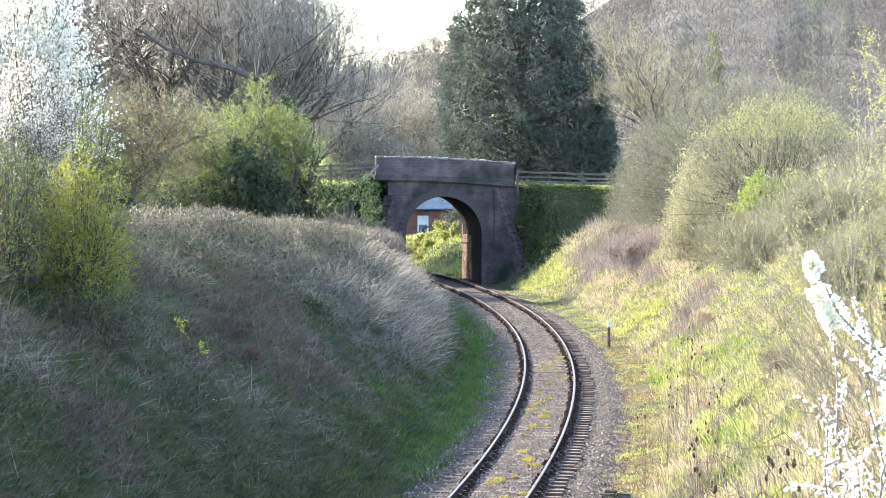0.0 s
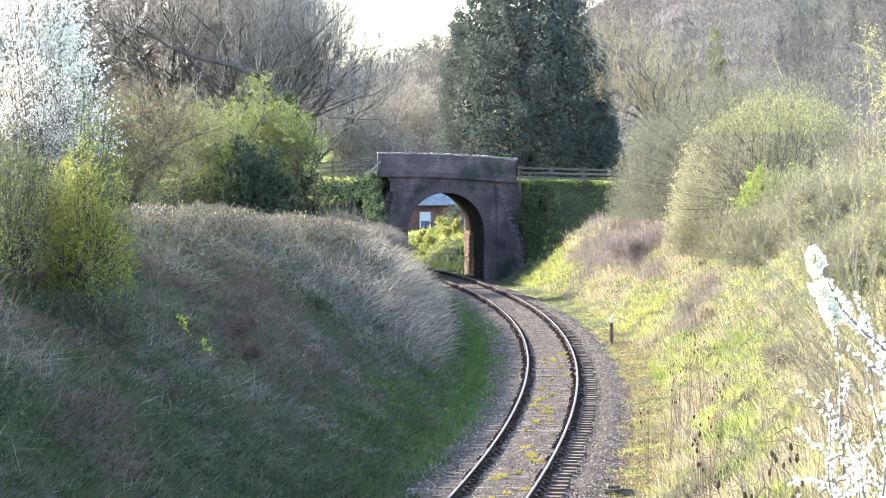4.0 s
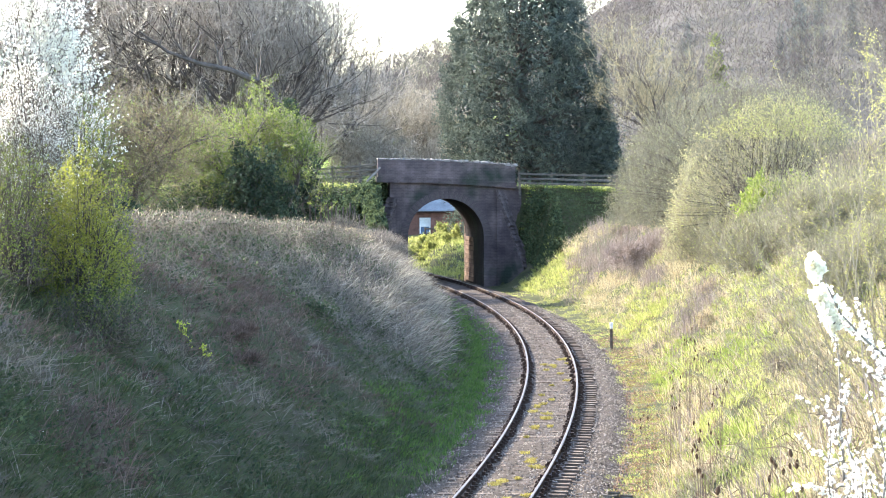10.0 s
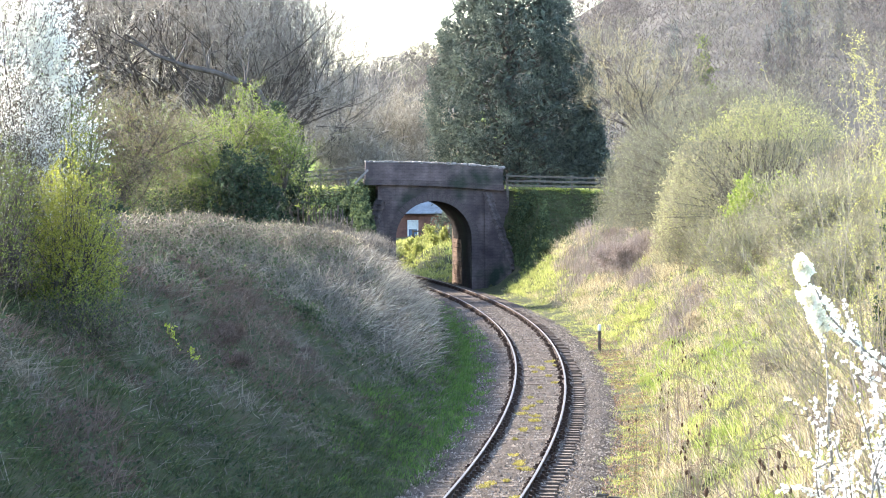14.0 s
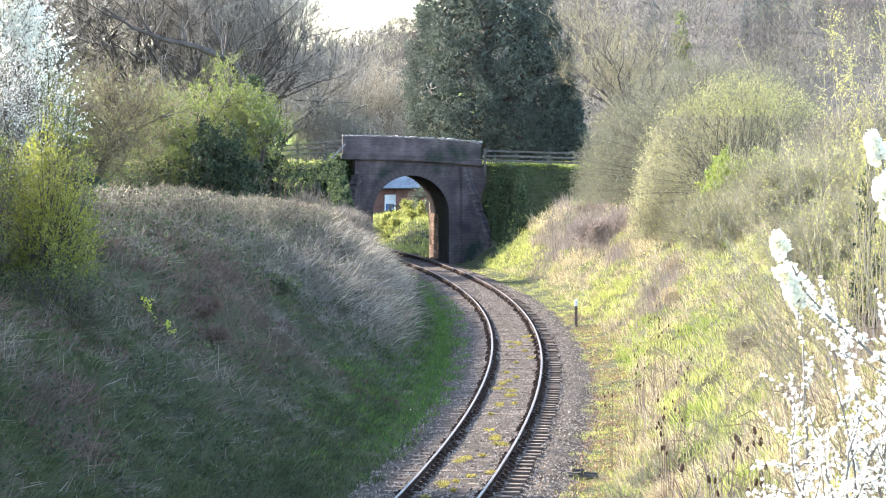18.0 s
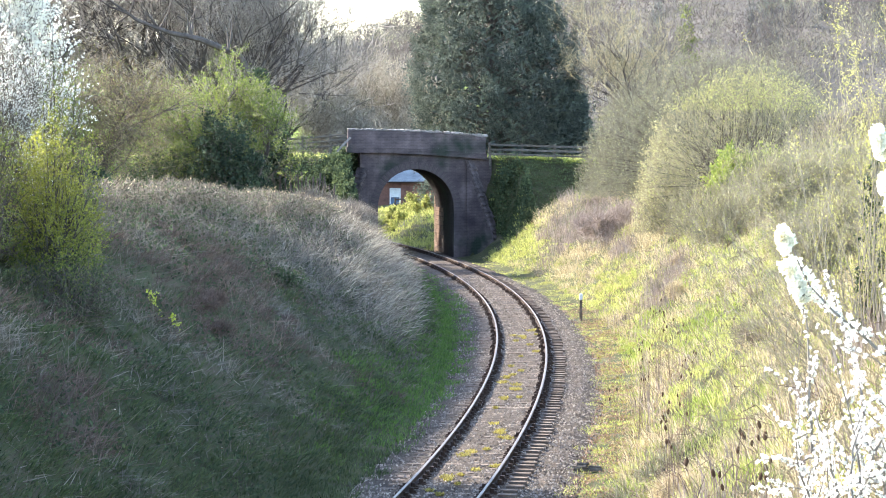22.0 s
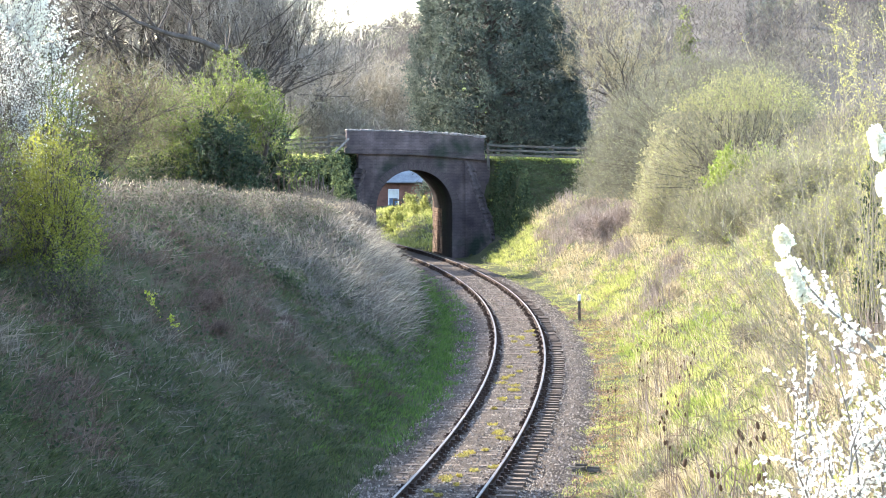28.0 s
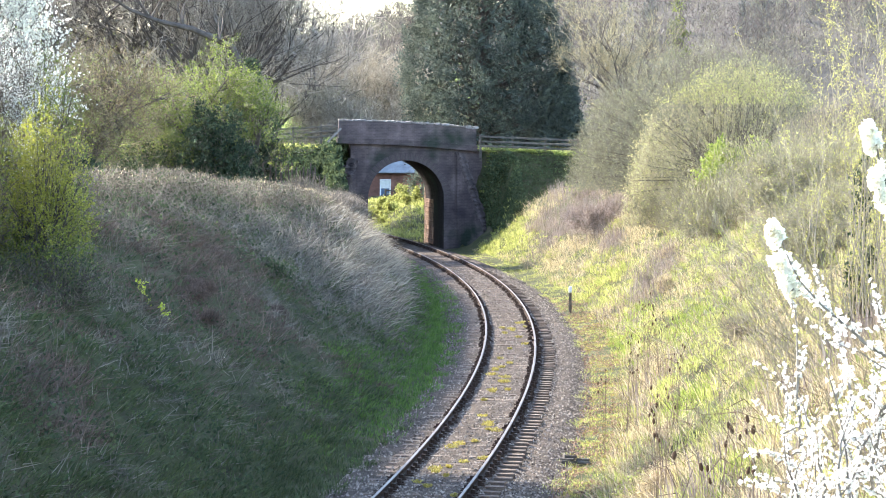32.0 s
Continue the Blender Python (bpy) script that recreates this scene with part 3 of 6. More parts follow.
# solid abutments behind the wing walls
for sx in (1, -1):
    bm = bmesh.new()
    box(bm, (sx * 3.6, 3.475, 2.25 if sx > 0 else 1.8), (1.1, 6.85, 5.9 if sx > 0 else 5.0))
    part("abutment", bm, M["bridge"], bridge)
# rough stones of the inner face towards its far end, sunlight put into their colour
for row in range(10):
    yy = DEEP - 3.4 + random.uniform(0, 0.25)
    while yy < DEEP - 0.1:
        w = random.uniform(0.28, 0.5)
        st = part("stone", rough_block((0.08, w - 0.03, 0.225), 0.02, int(yy * 100) + row, 0.016), M["rubble"], bridge)
        st.matrix_basis = pose(HALF - 0.005, yy + w / 2, 0.0 + row * 0.25)
        yy += w
# far end of the right abutment and its wing, lit by the sun and coloured lighter for it
for i in range(13):
    for sx in (1, -1):
        bm = rough_block((0.5, 0.34 if i % 2 else 0.5, 0.235), 0.02, 80 + i, 0.012)
        q = part("quoin", bm, M["rubble"], bridge)
        q.matrix_basis = pose(sx * (HALF + 0.225), DEEP + 0.1, -0.1 + i * 0.25)
bm = bmesh.new()
box(bm, (HALF + 0.75, DEEP + 1.7, 1.3), (0.6, 3.2, 3.6), 0.03)
part("far_wing_wall", bm, M["rubble"], bridge, "sunlit rough stone wing wall")


# ---- fences ----
def fence_run(label, pts, post_gap, rails, height, group):
    """Post and rail fence through the points."""
    f = thing("post_and_rail_fence", label, "fence", group=group)
    for (x0, y0, z0), (x1, y1, z1) in zip(pts, pts[1:]):
        a, b = Vector((x0, y0, z0)), Vector((x1, y1, z1))
        k = max(1, round((b - a).length / post_gap))
        yaw = math.degrees(math.atan2(y1 - y0, x1 - x0))
        for i in range(k + 1):
            p = a.lerp(b, i / k)
            bm = rough_block((0.11, 0.11, height + 0.5), 0.012, i, 0.008)
            o = part("post", bm, M["fence"], f)
            o.matrix_basis = pose(p.x, p.y, p.z + height / 2 - 0.2, random.uniform(-2, 2), random.uniform(-2, 2), yaw)
            if i < k:
                q = a.lerp(b, (i + 1) / k)
                m = (p + q) / 2
                ln = (q - p).length
                for j in range(rails):
                    z = height * (0.92 - j * 0.8 / rails)
                    bm = rough_block((ln + 0.04, 0.04, 0.10), 0.008, i * 7 + j, 0.008)
                    o = part("rail", bm, M["fence"], f)
                    o.matrix_basis = pose(m.x, m.y - 0.07, m.z + z, 0, -math.degrees(math.atan2(q.z - p.z, math.hypot(q.x - p.x, q.y - p.y))) + random.uniform(-1, 1), yaw)
    return f


fence_run("weathered grey post-and-rail fence on the embankment beside the bridge", [(2.5, 165.3, 5.02), (7.75, 165.0, 4.86)], 1.55, 3, 0.95, "fences by the bridge")
fence_run("weathered grey post-and-rail fence before a sunlit field", [(-11.3, 171.5, 5.0), (-8.0, 173.0, 5.25), (-4.8, 172.0, 5.5)], 1.6, 3, 1.05, "fences by the bridge")

lean_rail = thing("fence_rail", "pale broken rail leaning against the parapet end", "rail", pose(-5.38, 164.2, 5.9, 0, -46, 0))
part("timber", rough_block((1.05, 0.05, 0.085), 0.01, 77, 0.014), M["coping"], lean_rail)

# ---- marker post, planks ----
mp = thing("marker_post", "short grey lineside post with a white top", "post", pose(5.0, 111.0, float(ground_z(5.0, 111.0))))
part("post", rough_block((0.10, 0.10, 1.0), 0.015, 5, 0.008), M["sleeper"], mp).matrix_basis = pose(0, 0, 0.4)
part("cap", rough_block((0.12, 0.12, 0.24), 0.02, 6, 0.006), M["white"], mp, "white painted top").matrix_basis = pose(0, 0, 0.87)
pk = thing("timber_pile", "old sleeper timbers stacked beside the ballast", "timber", pose(2.78, 62.0, -0.2))
for i, (px, py, pz, ln) in enumerate(((0.0, 0.0, 0.035, 0.36), (0.02, 0.15, 0.035, 0.30), (-0.02, 0.05, 0.09, 0.34), (0.30, 0.05, 0.03, 0.30), (0.31, 0.1, 0.075, 0.26), (0.05, 0.1, 0.14, 0.25))):
    part("plank", rough_block((ln, 0.16, 0.05), 0.008, 20 + i, 0.012), M["fence"], pk).matrix_basis = pose(px, py, pz, 0, random.uniform(-3, 3), random.uniform(-22, 22))

# ---- house beyond the arch ----
house = thing("brick_house", "low red brick building with a slate roof beyond the arch", "house", pose(-6.0, 232.0, -1.0, 0, 0, 4))
bm = bmesh.new()
wx0, wx1, wz0, wz1 = 1.88, 2.72, 1.9, 3.22
for c, sz in (((-1.06, 0, 1.85), (5.88, 0.3, 3.7)), ((5.36, 0, 1.85), (5.28, 0.3, 3.7)), ((2.3, 0, 0.95), (0.84, 0.3, 1.9)), ((2.3, 0, 3.46), (0.84, 0.3, 0.48)), ((2, 6, 1.85), (12, 0.3, 3.7)), ((-3.85, 3, 1.85), (0.3, 5.7, 3.7)), ((7.85, 3, 1.85), (0.3, 5.7, 3.7))):
    box(bm, c, sz)
part("wall", bm, M["brick"], house)
bm = bmesh.new()
v = [bm.verts.new(q) for q in ((-4.3, -0.4, 3.62), (8.3, -0.4, 3.62), (8.3, 3, 5.6), (-4.3, 3, 5.6), (8.3, 6.4, 3.62), (-4.3, 6.4, 3.62), (-4.3, -0.4, 3.76), (8.3, -0.4, 3.76), (8.3, 3, 5.75), (-4.3, 3, 5.75), (8.3, 6.4, 3.76), (-4.3, 6.4, 3.76))]
for q in ((0, 1, 7, 6), (6, 7, 8, 9), (9, 8, 10, 11), (5, 4, 10, 11), (0, 3, 2, 1), (3, 5, 4, 2), (0, 6, 9, 3), (3, 9, 11, 5), (1, 2, 8, 7), (2, 4, 10, 8)):
    bm.faces.new([v[i] for i in q])
bmesh.ops.recalc_face_normals(bm, faces=bm.faces)
part("roof", bm, M["slate"], house, "grey slate roof")
bm = bmesh.new()
box(bm, (2, -0.46, 3.66), (12.6, 0.09, 0.10), 0.02)
part("gutter", bm, M["rust"], house, "dark eaves gutter")
win = thing("window", "white sash window", "")
win.parent = house
del win["label"]
bm = bmesh.new()
for c, sz in (((2.3, -0.1, wz1 - 0.05), (0.84, 0.1, 0.10)), ((2.3, -0.1, wz0 + 0.05), (0.84, 0.1, 0.10)), ((wx0 + 0.05, -0.1, 2.56), (0.10, 0.1, 1.12)), ((wx1 - 0.05, -0.1, 2.56), (0.10, 0.1, 1.12)), ((2.3, -0.1, 2.56), (0.64, 0.08, 0.07))):
    box(bm, c, sz, 0.01)
part("frame", bm, M["white"], win, "white painted sash frame")
for z0, z1 in ((2.0, 2.525), (2.595, 3.12)):
    bm = bmesh.new()
    box(bm, (2.3, -0.04, (z0 + z1) / 2), (0.64, 0.012, z1 - z0))
    part("pane", bm, M["white"] if z0 > 2.5 else M["dark_glass"], win)
fence_run("dark paling fence on the grassy bank beyond the arch", [(-3.4, 214.0, 0.85), (1.2, 212.0, 1.2)], 0.75, 2, 1.0, "")


# ---- plants: generators ----
def tree_soup(height, seed, kids=(8, 5, 5, 5), trunk_r=0.28, spread=0.75, up=0.28, twig_r=0.012, trunk_frac=0.42, ratio=0.62, first=1):
    """A bare tree: limbs as tubes, last twigs as spikes."""
    global rng
    keep_rng, rng = rng, np.random.default_rng(seed)
    tl = height * trunk_frac
    n = 4
    pts = [np.zeros(3)]
    for i in range(n):
        pts.append(pts[-1] + np.array([rng.normal() * 0.06 * tl, rng.normal() * 0.06 * tl, tl / n]))
    pts = np.array(pts)
    rr = trunk_r * np.linspace(1.15, 0.7, n + 1)
    limbs = [tubes(pts[:-1], pts[1:], rr[:-1], rr[1:], 7)]
    P, D = pts[:-1][first:], unit(pts[1:] - pts[:-1])[first:]
    L, R = np.full(len(P), tl / n), np.full(len(P), trunk_r * 0.7)
    E = pts[1:][first:]
    tw = []
    length = height * (1 - trunk_frac) * 0.62
    for lev, k in enumerate(kids):
        idx = np.repeat(np.arange(len(P)), k if lev else max(2, k // 2))
        m = len(idx)
        t = rng.uniform(0.25, 1.0, m)[:, None]
        start = P[idx] * (1 - t) + E[idx] * t
        perp = unit(np.cross(D[idx], rng.normal(size=(m, 3))))
        d = unit(D[idx] * 0.55 + perp * spread + np.array([0, 0, up]))
        ln = length * rng.uniform(0.6, 1.15, m)[:, None]
        mid = start + d * ln * 0.5
        d2 = unit(d + rng.normal(size=(m, 3)) * 0.22 + np.array([0, 0, up * 0.5]))
        end = mid + d2 * ln * 0.5
        r = R[idx] * 0.46
        if lev < min(3, len(kids) - 1):
            sides = (5, 4, 3)[lev]
            limbs += [tubes(start, mid, r, r * 0.75, sides), tubes(mid, end, r * 0.75, r * 0.4, sides)]
        elif lev < len(kids) - 1:
            tw += [spikes(mid, start, twig_r * 1.3), spikes(mid, end, twig_r * 1.3)]
        else:
            tw.append(spikes(start, end, twig_r))
            tw.append(spikes(mid, mid + unit(d + rng.normal(size=(m, 3)) * 0.6) * ln * 0.5, twig_r * 0.8))
        P, E, D, R = start, end, d2, r * 0.8
        length *= ratio
    tips = (P, E)
    rng = keep_rng
    return join(*limbs), join(*tw), tips


def make_tree(name, label, m, trunk_mat, twig_mat, group="", buds=None, bud_n=0, bud_size=0.05, **kw):
    limbs, tw, (P, E) = tree_soup(**kw)
    t = thing(name, label, "tree", m, group)
    soup("trunk", limbs, trunk_mat, t)
    soup("crown", tw, twig_mat, t, "fine bare twigs")
    if buds is not None:
        i = rng.integers(0, len(P), bud_n)
        u = rng.random(bud_n)[:, None]
        soup("foliage", leaves(P[i] * (1 - u) + E[i] * u + rng.normal(size=(bud_n, 3)) * 0.04, rng.uniform(0.6, 1.3, bud_n) * bud_size, rand_dirs(bud_n, 0.3)), buds, t)
    return t


def bush_soup(rx, ry, h, stems, twigs, twig_len, stem_r=0.02, seed=1, low=0.15, twig_up=0.35, skirt=0.35):
    """A shrub: stems fan out to a lumpy dome, twigs fill its outer half."""
    g = np.random.default_rng(seed)
    a = g.uniform(0, 2 * np.pi, stems)
    e = np.arcsin(np.clip(g.uniform(low, 1.0, stems), 0, 1))
    lump = 1 + 0.16 * np.sin(a * 3 + seed) * np.cos(e * 4 + seed) + g.normal(size=stems) * 0.10
    end = np.c_[np.cos(a) * np.cos(e) * rx, np.sin(a) * np.cos(e) * ry, np.sin(e) * h] * lump[:, None]
    base = np.c_[g.normal(size=(stems, 2)) * 0.12 * min(rx, ry) * 2 * skirt, np.zeros(stems)]
    mid = base * 0.5 + end * 0.5 + np.c_[np.zeros((stems, 2)), np.full(stems, 0.10 * h)] + g.normal(size=(stems, 3)) * 0.05 * h
    st = join(tubes(base, mid, stem_r, stem_r * 0.7, 4), tubes(mid, end, stem_r * 0.7, stem_r * 0.25, 3))
    i = g.integers(0, stems, twigs)
    u = g.uniform(0.0, 1.0, twigs)[:, None] ** 0.6
    p = mid[i] * (1 - u) + end[i] * u + g.normal(size=(twigs, 3)) * 0.02 * h
    d = unit(unit(end[i] - mid[i]) * 0.7 + g.normal(size=(twigs, 3)) * 0.55 + np.array([0, 0, twig_up]))
    q = p + d * (twig_len * g.uniform(0.5, 1.3, twigs))[:, None]
    return st, p, q, d


def lobed_soup(rx, ry, h, lobes, twigs, twig_len, stem_r=0.02, seed=1, low=0.0, twig_up=0.4, size=0.34):
    """A shrub whose crown is heaped up of rounded lobes, each a shell of fine twigs."""
    g = np.random.default_rng(seed)
    a = g.uniform(0, 2 * np.pi, lobes)
    e = np.arcsin(np.clip(g.uniform(low, 1.0, lobes), 0, 1))
    rad = 0.72 * g.uniform(0.7, 1.14, lobes)
    c = np.c_[np.cos(a) * np.cos(e) * rx, np.sin(a) * np.cos(e) * ry, np.sin(e) * h * 0.98 + 0.06 * h] * rad[:, None]
    lr = size * min(rx, h * 0.8) * g.uniform(0.55, 1.3, lobes)
    base = np.c_[g.normal(size=(lobes, 2)) * 0.1 * min(rx, ry), np.zeros(lobes)]
    mid = base * 0.5 + c * 0.5 + g.normal(size=(lobes, 3)) * 0.05 * h
    st = [tubes(base, mid, stem_r, stem_r * 0.7, 4), tubes(mid, c, stem_r * 0.7, stem_r * 0.4, 4)]
    k = 7
    i = np.repeat(np.arange(lobes), k)
    d = unit(g.normal(size=(lobes * k, 3)) + np.array([0, 0, 0.4]))
    st.append(tubes(c[i], c[i] + d * lr[i, None] * 0.9, stem_r * 0.4, stem_r * 0.12, 3))
    i = g.integers(0, lobes, twigs)
    d = unit(g.normal(size=(twigs, 3)) + np.array([0, 0, 0.25]))
    rr = 1 - 0.5 * g.random(twigs) ** 1.8
    p = c[i] + d * (lr[i] * rr)[:, None] * (1 + 0.14 * g.normal(size=(twigs, 1)))
    p[:, 2] = np.maximum(p[:, 2], 0.02 * h)
    w = unit(d * 0.7 + g.normal(size=(twigs, 3)) * 0.5 + np.array([0, 0, twig_up]))
    return join(*st), p, p + w * (twig_len * g.uniform(0.5, 1.3, twigs))[:, None], w


def dome_soup(rx, ry, h, stems, twigs, twig_len, stem_r=0.02, seed=1, low=0.0, twig_up=0.8, lump=0.07):
    """A smoothly rounded shrub: a deep shell of upswept twigs over a fan of stems."""
    g = np.random.default_rng(seed)

    def shell(m):
        a, e = g.uniform(0, 2 * np.pi, m), np.arcsin(np.clip(g.uniform(low, 1.0, m), 0, 1))
        r = 1 + lump * (np.sin(a * 3 + seed) * np.cos(e * 4) + 0.8 * np.sin(a * 7 - seed * 2 + e * 5) + 0.7 * np.sin(a * 15 + e * 13) + 0.5 * np.sin(a * 29 - e * 31))
        v = np.c_[np.cos(a) * np.cos(e), np.sin(a) * np.cos(e), np.sin(e)]
        return v, v * np.array([rx, ry, h]) * r[:, None]

    v, end = shell(stems)
    base = np.c_[g.normal(size=(stems, 2)) * 0.25 * min(rx, ry), np.zeros(stems)]
    mid = base * 0.45 + end * 0.55 + np.c_[np.zeros((stems, 2)), np.full(stems, 0.06 * h)]
    st = join(tubes(base, mid, stem_r, stem_r * 0.7, 4), tubes(mid, end * 0.97, stem_r * 0.7, stem_r * 0.2, 3))
    v, p = shell(twigs)
    p = p * (1 - 0.42 * g.random((twigs, 1)) ** 1.7)
    d = unit(v * 0.5 + g.normal(size=(twigs, 3)) * 0.55 + np.array([0, 0, twig_up]))
    return st, p, p + d * (twig_len * g.uniform(0.4, 1.3, twigs))[:, None], d


def make_bush(name, label, m, rx, ry, h, stems, twigs, twig_len, bark, twig_mat, leaf_mat=None, leaf_n=0, leaf_size=0.05, twig_r=0.006, category="bush", group="", top_only=0.0, wide=0.6, under=None, **kw):
    st, p, q, d = (lobed_soup if "size" in kw else dome_soup if "lump" in kw else bush_soup)(rx, ry, h, stems, twigs, twig_len, **kw)
    b = thing(name, label, category, m, group)
    soup("branchwork", st, bark, b)
    soup("brushwood", spikes(p, q, twig_r), twig_mat, b)
    if leaf_mat is not None:
        i = rng.integers(0, len(p), leaf_n)
        if top_only:
            i = i[(q[i, 2] > top_only * h) | (rng.random(leaf_n) < 0.15)]
        u = rng.uniform(0.15, 1.05, len(i))[:, None]
        pos = p[i] * (1 - u) + q[i] * u
        # Lower leaves take a darker leaf material, painting in shade beneath the crown.
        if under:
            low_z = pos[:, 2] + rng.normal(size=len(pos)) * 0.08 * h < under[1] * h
            soup("inner_foliage", leaves(pos[low_z], leaf_size * rng.uniform(0.6, 1.35, low_z.sum()), rand_dirs(int(low_z.sum())), wide), under[0], b, "lower leaves, darker green to paint in shade")
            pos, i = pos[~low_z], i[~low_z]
        soup("foliage", leaves(pos, leaf_size * rng.uniform(0.6, 1.35, len(i)), unit(d[i] * 0.5 + rng.normal(size=(len(i), 3)) * 0.8), wide), leaf_mat, b)
    return b


def gpose(x, y, turn=0.0, scale=1.0, sink=0.1):
    return pose(x, y, float(ground_z(x, y)) - sink, 0, 0, turn) @ Matrix.Scale(scale, 4)


# ---- great conifer behind the bridge ----
def make_conifer(label, m, height, widths, clumps, per, seed):
    """widths: half-widths from foot to tip. The crown is built of separate plumes with dark gaps between."""
    g = np.random.default_rng(seed)
    t = thing("cypress_tree", label, "tree", m)
    trunk = np.c_[g.normal(size=(8, 2)) * 0.08, np.linspace(-0.3, height * 0.95, 8)]
    rr = np.linspace(0.55, 0.05, 8)
    limbs = [tubes(trunk[:-1], trunk[1:], rr[:-1], rr[1:], 8)]

    def reach(u, a):
        return np.interp(u, np.linspace(0, 1, len(widths)), widths) * (1 + 0.07 * np.sin(a * 3 + u * 9) + 0.05 * np.sin(a * 7 - u * 17))

    u = g.random(clumps * 4)
    u = u[g.random(len(u)) < (np.interp(u, np.linspace(0, 1, len(widths)), widths) + 0.4) / (max(widths) + 0.4)][:clumps]
    n = len(u)
    a = g.uniform(0, 2 * np.pi, n)
    out = np.c_[np.cos(a), np.sin(a), np.zeros(n)]
    rad = reach(u, a) * (1 - 0.22 * g.random(n) ** 1.6) * g.uniform(0.94, 1.05, n)
    c = out * rad[:, None] + np.c_[np.zeros((n, 2)), u * height]
    limbs.append(tubes(np.c_[np.zeros((n, 2)), np.maximum(c[:, 2] - 0.25 * rad, 0.2)], out * (rad * 0.8)[:, None] + c * [0, 0, 1], 0.04, 0.012, 3))
    soup("trunk", join(*limbs), M["dark_bark"], t)
    size = g.uniform(0.6, 1.25, n)[:, None, None] * np.interp(u, [0, 0.8, 1], [1.0, 0.9, 0.5])[:, None, None]
    k = g.normal(size=(n, per, 3))
    k = k / np.linalg.norm(k, axis=2, keepdims=True) * g.random((n, per, 1)) ** 0.5
    side = np.c_[-np.sin(a), np.cos(a), np.zeros(n)]
    plume = unit(out * 0.75 + np.array([0, 0, 0.25]) + g.normal(size=(n, 3)) * 0.25)
    pos = c[:, None] + (side[:, None] * k[..., :1] * 0.62 + plume[:, None] * k[..., 1:2] * 0.75 + np.array([0, 0, 0.72]) * k[..., 2:]) * size
    way = unit(plume[:, None] * 0.7 + k * 0.7 + g.normal(size=(n, per, 3)) * 0.35 + np.array([0, 0, 0.1]))
    outer = leaves(pos.reshape(-1, 3), g.uniform(0.11, 0.24, n * per), way.reshape(-1, 3), 0.38)
    m_in = 15000
    ui, ai = g.random(m_in) ** 1.3, g.uniform(0, 2 * np.pi, m_in)
    ri = reach(ui, ai) * g.uniform(0.45, 0.86, m_in)
    inner = leaves(np.c_[np.cos(ai) * ri, np.sin(ai) * ri, ui * height], g.uniform(0.35, 0.6, m_in), unit(g.normal(size=(m_in, 3)) + np.array([0, 0, -0.6])), 0.5)
    soup("crown", join(outer, inner), M["conifer"], t)
    return t


make_conifer("huge dark green cypress with plumed branches behind the bridge", pose(3.35, 201.0, 1.3), 25.5, (4.6, 5.2, 5.5, 5.65, 5.35, 4.85, 4.0, 3.1, 2.2, 1.1, 0.1), 720, 165, 3)
make_conifer("smaller dark cypress at the foot of the great one", pose(8.2, 197.0, 1.4), 9.2, (1.9, 2.0, 1.9, 1.6, 1.2, 0.7, 0.1), 120, 110, 5)

# ---- bare trees ----
WOOD = "bare trees behind the bridge"
big = make_tree("bare_tree", "tall leafless grey-brown tree with a dense twiggy crown", gpose(-14.5, 187, 0), M["dark_bark"], M["twig"], WOOD, height=18.5, seed=4, trunk_r=0.28, kids=(9, 5, 5, 4, 3), trunk_frac=0.34, twig_r=0.013, up=0.34, ratio=0.64)
wide_tree = make_tree("bare_tree", "spreading leafless tree with long leaning limbs", gpose(-20.5, 197, 40), M["dark_bark"], M["twig"], WOOD, height=18.0, seed=9, trunk_r=0.36, spread=0.95, trunk_frac=0.3, kids=(9, 5, 5, 4, 3), twig_r=0.013, ratio=0.64)
small = make_tree("bare_tree", "small leafless tree, thicket of grey twigs", gpose(-7.0, 236, 10), M["dark_bark"], M["twig_brown"], WOOD, height=8.9, seed=14, trunk_r=0.14, spread=0.8, trunk_frac=0.3, twig_r=0.013, kids=(8, 5, 5, 4, 3))
for x, y, turn, sc in ((-19.0, 194, 100, 1.15), (-24.5, 194, 200, 1.25), (-12.4, 190, 215, 1.0), (-12.9, 193, 130, 0.9), (-13.5, 236, 250, 1.2), (-25, 243, 20, 1.4)):
    copy_thing(big, gpose(x, y, turn, sc))
for x, y, turn, sc in ((-29, 198, 260, 1.3), (-19, 244, 330, 1.4)):
    copy_thing(wide_tree, gpose(x, y, turn, sc))
for x, y, turn, sc in ((-5.8, 241, 140, 1.05), (-4.4, 250, 200, 1.1), (-9.4, 238, 190, 1.15), (-2.8, 252, 20, 1.0), (-1.2, 243, 10, 0.9), (-6.6, 256, 230, 1.2), (-8.6, 247, 300, 1.3), (0.6, 250, 70, 1.0)):
    copy_thing(small, gpose(x, y, turn, sc))
make_tree("budding_tree", "upright tree in tan bud with dark forked limbs", gpose(12.2, 186, 95, 1.0, 0.3), M["dark_bark"], M["twig_tan"], "", M["bud"], 13000, 0.075, height=14.8, twig_r=0.010, seed=27, trunk_r=0.26, spread=0.6, trunk_frac=0.42, up=0.36, kids=(11, 6, 5, 5), ratio=0.6, first=2)

# telegraph pole
tp = thing("telegraph_pole", "dark wooden telegraph pole among the trees", "pole", pose(-9.72, 246, 1.3))
bm = bmesh.new()
bmesh.ops.create_cone(bm, segments=10, radius1=0.18, radius2=0.15, depth=13.8, cap_ends=True)
bmesh.ops.translate(bm, vec=(0, 0, 6.5), verts=bm.verts)
part("pole", bm, M["dark_bark"], tp)
bm = bmesh.new()
